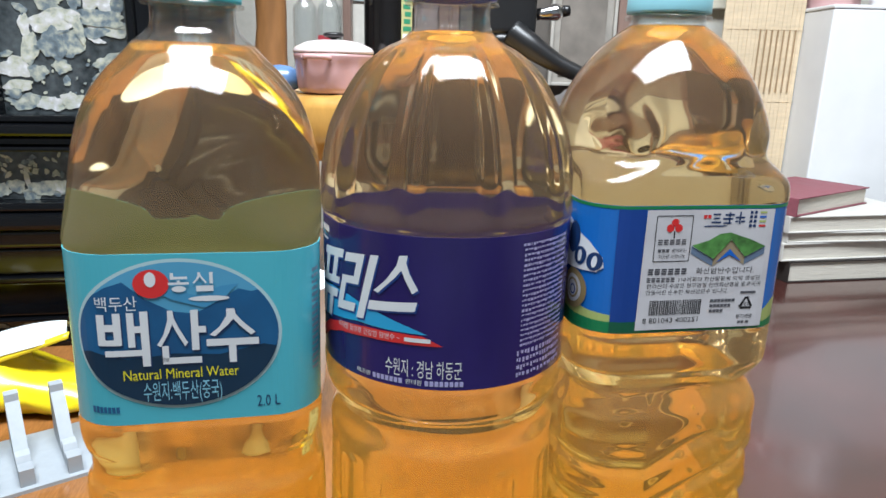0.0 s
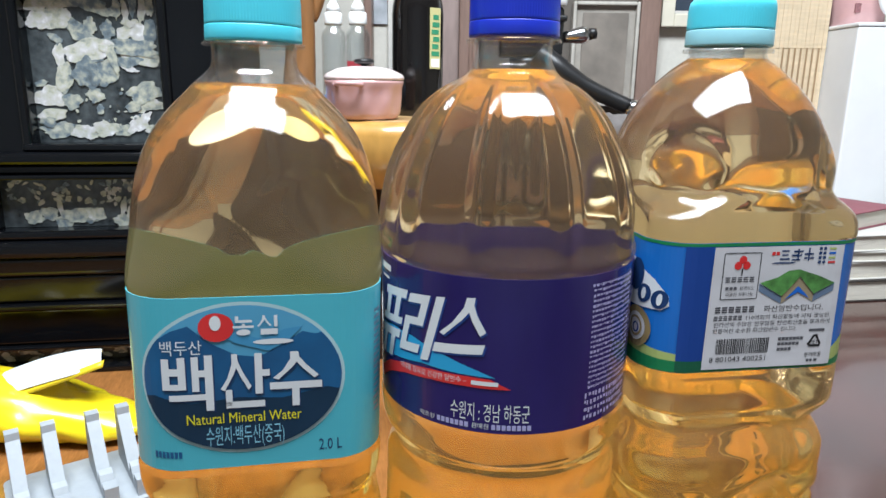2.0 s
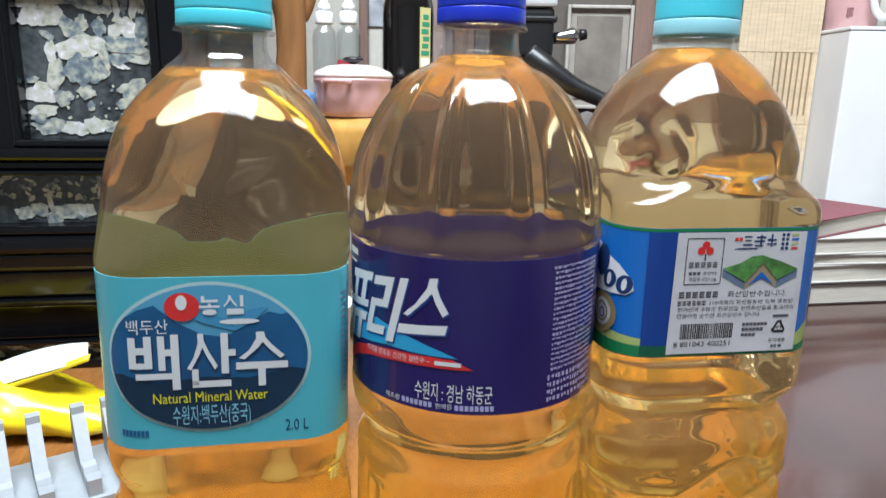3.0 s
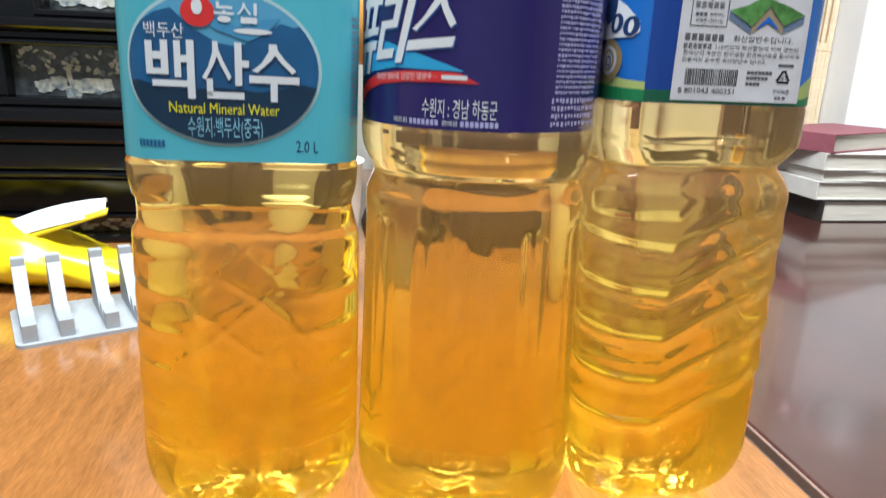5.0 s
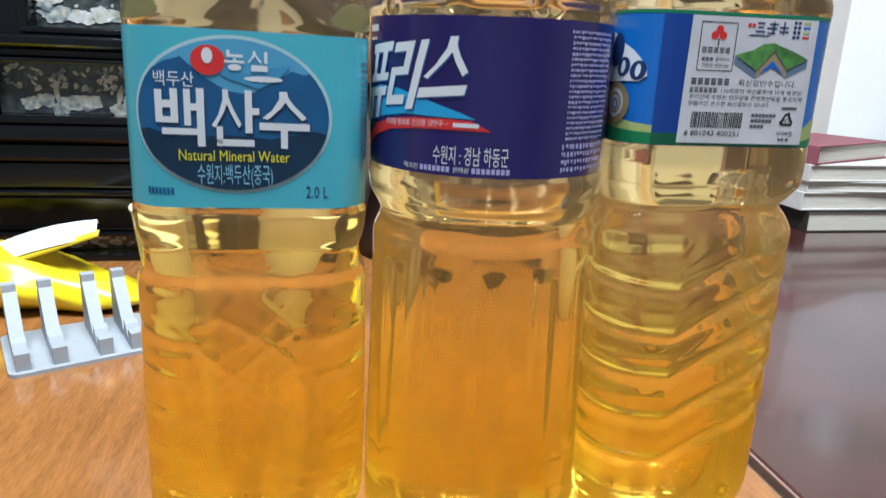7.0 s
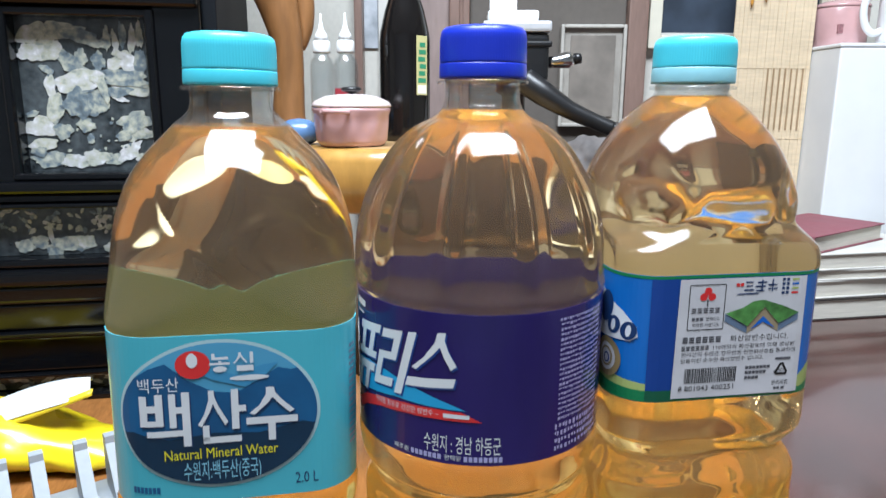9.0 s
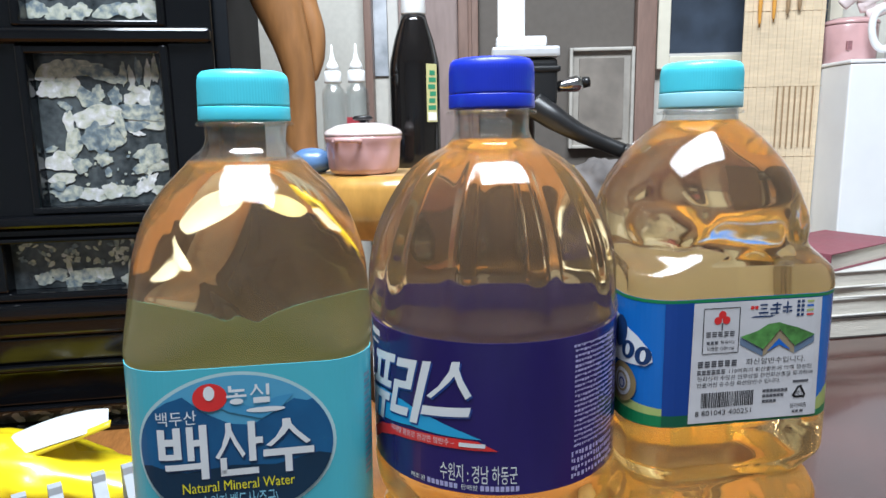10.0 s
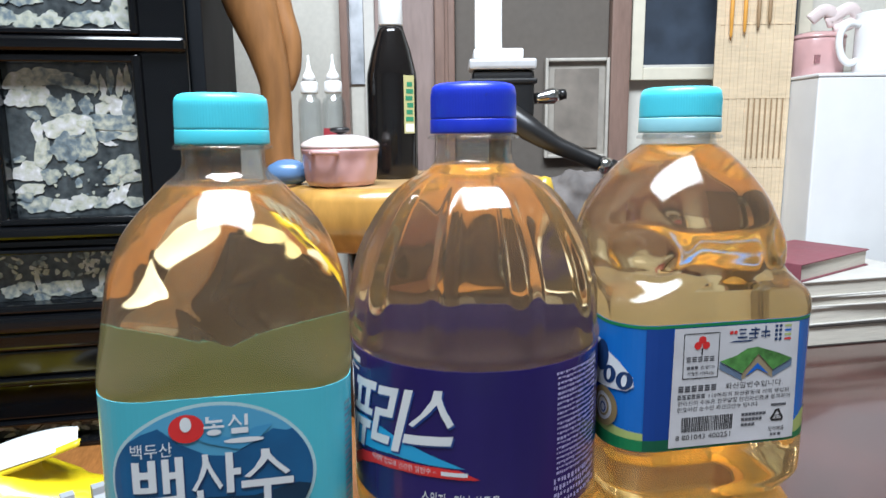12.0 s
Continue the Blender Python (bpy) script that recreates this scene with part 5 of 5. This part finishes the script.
# ---- camera stand and stone ----
tripod = thing("tripod", "black camera tripod head with a pan handle on the desk", "tripod", pose(0.060, 0.815, 0.0))
part("column", lathe([(0.0, 0.030), (0.013, 0.030), (0.013, 0.285), (0.020, 0.290), (0.020, 0.300), (0.0, 0.300)], 32), M_RUBBER, tripod, smooth=True)
part("base", lathe([(0.0, 0.0), (0.052, 0.0), (0.054, 0.004), (0.050, 0.014), (0.020, 0.028), (0.013, 0.032), (0.0, 0.032)], 48), M_RUBBER, tripod, smooth=True)
part("head", box(-0.033, 0.036, -0.022, 0.022, 0.300, 0.352, 0.006, seg=3), M_RUBBER, tripod)
part("head_ring", box(-0.036, 0.039, -0.024, 0.024, 0.337, 0.343, 0.002), M_RUBBER, tripod)
part("plate", box(-0.036, 0.038, -0.025, 0.025, 0.3525, 0.364, 0.003), material("silver_paint", (0.55, 0.56, 0.58), 0.35, scale=60, metal=0.3), tripod, "silver quick-release plate")
part("knob", lathe([(0.0, 0.0), (0.006, 0.0), (0.0065, 0.006), (0.008, 0.014), (0.009, 0.022), (0.007, 0.027), (0.0, 0.028)], 28), M_CHROME, tripod, "chrome knob", smooth=True).matrix_local = pose(0.0365, -0.010, 0.321, 0, 82, 0)
part("knob_tip", lathe([(0.0, 0.0285), (0.0062, 0.0285), (0.0055, 0.036), (0.0, 0.0375)], 24), M_RUBBER, tripod, "black knob tip", smooth=True).matrix_local = pose(0.0365, -0.010, 0.321, 0, 82, 0)
part("pan_handle", tube([(0.010, -0.020, 0.302), (0.030, -0.026, 0.288), (0.058, -0.030, 0.271), (0.085, -0.032, 0.259), (0.106, -0.034, 0.250)], [0.014, 0.0135, 0.0100, 0.0085, 0.0085], 18), M_RUBBER, tripod, smooth=True)
part("handle_band", tube([(0.1065, -0.034, 0.2498), (0.117, -0.035, 0.2455)], 0.0095, 18), M_CHROME, tripod, "silver band", smooth=True)
part("grip", tube([(0.1175, -0.035, 0.2452), (0.150, -0.037, 0.232), (0.185, -0.040, 0.218)], [0.0100, 0.0115, 0.0105], 18), M_RUBBER, tripod, smooth=True)
holder = thing("white_holder", "white upright holder standing on the tripod plate", "holder", pose(0.060, 0.815, 0.3642))
part("foot", box(-0.031, 0.024, -0.020, 0.020, 0.0, 0.011, 0.003), M_WHITE, holder)
part("upright", box(-0.029, 0.001, -0.008, 0.008, 0.0112, 0.26, 0.003), M_WHITE, holder)

plinth = thing("wooden_plinth", "plain dark wooden plinth on the desk", "plinth", pose(0.135, 0.760, 0.0))
part("block", box(-0.045, 0.045, -0.04, 0.04, 0.0, 0.172, 0.003), M_EDGE, plinth)
stone = thing("ornamental_stone", "rough grey ornamental stone on a plinth", "stone", pose(0.135, 0.760, 0.172))
b = bmesh.new()
bmesh.ops.create_icosphere(b, subdivisions=4, radius=1)
for v in b.verts:
    k = 1 + 0.35 * noise.noise(v.co * 1.7) + 0.16 * noise.noise(v.co * 5)
    v.co = Vector((v.co.x * 0.043 * k, v.co.y * 0.03 * k, max(0, 0.030 + v.co.z * 0.040 * k)))
part("rock", b, M_STONE, stone, smooth=True)
gourd = thing("yellow_ornament", "small yellow glazed ornament on the plinth", "ornament", pose(0.100, 0.735, 0.172))
part("body", lathe([(0.0, 0.0), (0.008, 0.0), (0.010, 0.02), (0.010, 0.055), (0.007, 0.066), (0.0, 0.068)], 24), material("yellow_glaze", (0.55, 0.36, 0.04), 0.3, scale=40), gourd, smooth=True)

# ---- back wall: door, print, picture, blind ----
door = thing("panel_door", "taupe panelled door with brown stiles in the back wall", "door", pose(0, 0, 0))
part("panel", box(-0.130, -0.024, 1.282, 1.299, FLOOR, 1.3, 0.002), M_TAUPE, door)
part("panel", box(0.0125, 0.2865, 1.286, 1.299, FLOOR, 1.3, 0.002), M_WALL, door, "grey-brown panel")
for x0, x1, d in ((-0.191, -0.177, 0.03), (-0.0235, 0.012, 0.034), (0.287, 0.321, 0.034), (-0.006, 0.0005, 0.040)):
    part("stile", box(x0, x1, 1.299 - d, 1.2995, FLOOR, 1.3, 0.003), M_JAMB, door)
part("pale_strip", box(-0.1505, -0.131, 1.290, 1.2995, FLOOR, 1.3, 0.001), M_COVER, door, "pale strip beside the panel")


def framed(name, label, x0, x1, z0, z1, y, w, frame_mat, picture, mat_w=0.0):
    p = thing(name, label, "picture", pose(0, 0, 0))
    for a, b_, c, d in ((x0, x0 + w, z0, z1), (x1 - w, x1, z0, z1), (x0 + w, x1 - w, z0, z0 + w), (x0 + w, x1 - w, z1 - w, z1)):
        part("frame", box(a, b_, y, y + 0.018, c, d, 0.002), frame_mat, p)
    if mat_w:
        part("mount", box(x0 + w, x1 - w, y + 0.010, y + 0.0135, z0 + w, z1 - w), material("mount_board", (0.36, 0.33, 0.29), 0.7, scale=60), p, "dull mount")
    e = w + mat_w
    part("picture", box(x0 + e, x1 - e, y + 0.0065 if mat_w else y + 0.009, y + 0.0098 if mat_w else y + 0.016, z0 + e, z1 - e), picture, p)
    return p


framed("framed_print", "faded print in a thin pale frame on the door", 0.172, 0.286, 0.236, 0.411, 1.266, 0.006, material("grey_frame", (0.50, 0.47, 0.42), 0.5, scale=60), M_SKETCH, 0.012)
framed("framed_painting", "dark blue painting in a cream frame on the wall", 0.326, 0.640, 0.372, 0.66, 1.279, 0.022, M_FRAME, M_CANVAS)
part("inner_lip", box(0.3482, 0.6178, 1.2815, 1.2865, 0.3942, 0.3985), M_COVER, bpy.data.objects["framed_painting"], "pale inner lip")
photo = thing("pinned_photo", "grey photograph pinned on the wall", "photo", pose(0, 0, 0))
part("sheet", box(-0.1765, -0.1520, 1.2950, 1.2985, 0.372, 0.53), M_PHOTO, photo)

blind = thing("bamboo_blind", "pale bamboo slat blind hanging by the wall", "blind", pose(0, 0, 0))
slats = [0.446 + 0.0068 * k for k in range(19)]
for k, x in enumerate(slats):
    me = box(x, x + 0.0067, 1.205 + 0.0004 * (k % 2), 1.2085 + 0.0004 * (k % 2), 0.02, 0.80, 0.0005, seg=1)
    part("slat", me, M_BAMBOO, blind)
for z in (0.10, 0.22, 0.335, 0.455, 0.58):
    part("cord", tube([(0.445, 1.2046, z), (0.578, 1.2046, z)], 0.0004, 8), M_BAMBOO, blind, "pale binding cord")
for k in range(7):
    part("slit", box(0.505 + 0.0095 * k, 0.5075 + 0.0095 * k, 1.2028, 1.2034, 0.235, 0.335), M_BROWNSLIT, blind, "brown slit between slats")
part("head_rail", box(0.442, 0.580, 1.200, 1.216, 0.80, 0.82, 0.002), M_JAMB, blind)
for x in (0.468, 0.490, 0.512, 0.530):
    part("tassel", lathe([(0.0, 0.428 + 0.4 * (x - 0.468)), (0.0022, 0.437 + 0.3 * (x - 0.468)), (0.0032, 0.465), (0.0030, 0.515), (0.0, 0.520)], 14, centre=(x, 1.199)), M_AMBER if x < 0.5 else M_BROWNSLIT, blind, "hanging tassel", smooth=True)

# ---- the red table's things ----
red = thing("lacquer_stand", "small dark red lacquer stand on the table", "stand", pose(0.440, 1.030, -0.003, 0, 0, 12))
part("post", box(-0.030, 0.028, 0.0, 0.045, 0.0, 0.150, 0.004), M_RED, red)
part("ledge", box(-0.032, 0.032, -0.012, 0.0, 0.078, 0.088, 0.003), material("red_paint", (0.28, 0.03, 0.02), 0.25, scale=40), red, "brighter red ledge")

BOOKS = pose(0.460, 0.897, -0.003, 0, 0, 12)


def book(label, x, y, z, w, d, h, cover, turn=0.0, thick=0.0018):
    """A closed book lying flat: two boards, a spine and the page block."""
    o = thing("book", label, "book", BOOKS @ pose(x, y, z, 0, 0, turn), "books on the red table")
    part("cover", box(0, w, 0, d, 0, thick, 0.0006), cover, o)
    part("cover", box(0, w, 0, d, h - thick, h, 0.0006), cover, o)
    part("spine", box(-0.0018, 0.0, 0, d, 0, h, 0.0006), cover, o)
    part("page_block", box(0.0002, w - 0.003, 0.003, d - 0.003, thick + 0.0001, h - thick - 0.0001), M_PAPER, o, "cream page block")
    return o


z = 0.0
for label, x, y, w, d, h, cover, turn in (("thick book with a dark cover on the red table", 0.0, 0.0, 0.230, 0.150, 0.029, material("dark_book_cover", (0.03, 0.025, 0.022), 0.5, scale=50), 0.0), ("white-covered book in the stack", -0.012, 0.002, 0.226, 0.150, 0.024, M_COVER, 1.5), ("thin pale paperback in the stack", -0.006, 0.004, 0.222, 0.146, 0.014, M_COVER, -1.0),
                                   ("white paperback with curling pages in the stack", -0.010, 0.0, 0.224, 0.148, 0.022, M_COVER, 2.0), ("maroon cloth-covered book on top of the stack", -0.004, -0.002, 0.190, 0.110, 0.024, M_MAROON, 24.0)):
    book(label, x, y, z, w, d, h, cover, turn)
    z += h + 0.0003
crate = thing("white_box", "plain white board box standing on the red table", "box", pose(0.577, 1.120, -0.003))
part("body", box(0.0, 0.30, 0.0, 0.16, 0.0, 0.366, 0.003), M_BOX, crate)
part("lid", box(-0.0015, 0.3015, -0.0015, 0.1615, 0.3662, 0.372, 0.002), M_BOX, crate)
TOP = 0.3692
can = thing("pink_canister", "pink enamel canister with a lid on the white box", "canister", pose(0.626, 1.228, TOP))
part("body", lathe([(0.0, 0.0), (0.040, 0.0), (0.042, 0.002), (0.043, 0.060), (0.042, 0.062), (0.0, 0.062)], 64), M_PINK, can, smooth=True)
part("lid", lathe([(0.0, 0.0622), (0.0435, 0.0622), (0.0442, 0.065), (0.042, 0.068), (0.026, 0.074), (0.0, 0.075)], 64), M_PINK, can, smooth=True)
part("motif", box(-0.022, -0.014, -0.0405, -0.0360, 0.020, 0.034), material("dusky_pink_print", (0.36, 0.17, 0.18), 0.4, scale=200, vary=0.4), can, "small dark printed motif")
ribbon = part("ribbon", tube([(-0.03, -0.03, 0.090), (-0.01, -0.035, 0.105), (0.015, -0.03, 0.093), (0.0, -0.03, 0.088), (0.03, -0.035, 0.108), (0.045, -0.03, 0.090), (0.01, -0.03, 0.0745)], 0.010, 14, flatten=0.5), M_PINKLID, can, "pale pink bow", smooth=True)
mug2 = thing("white_mug", "white mug with faint print on the white box", "mug", pose(0.704, 1.168, TOP))
part("wall", lathe([(0.0, 0.0), (0.040, 0.0), (0.043, 0.002), (0.0445, 0.010), (0.0445, 0.094), (0.0435, 0.096), (0.0415, 0.095), (0.0415, 0.008), (0.0, 0.005)], 64), M_WHITE, mug2, smooth=True)
part("handle", tube([(-0.0440, 0, 0.078), (-0.060, 0, 0.080), (-0.072, 0, 0.068), (-0.074, 0, 0.048), (-0.068, 0, 0.028), (-0.056, 0, 0.018), (-0.0440, 0, 0.022)], 0.0055, 16), M_WHITE, mug2, smooth=True)
part("print", box(-0.016, 0.010, -0.0456, -0.0440, 0.050, 0.053), flat("faint_grey_print", (0.5, 0.5, 0.5)), mug2, "faint grey print")
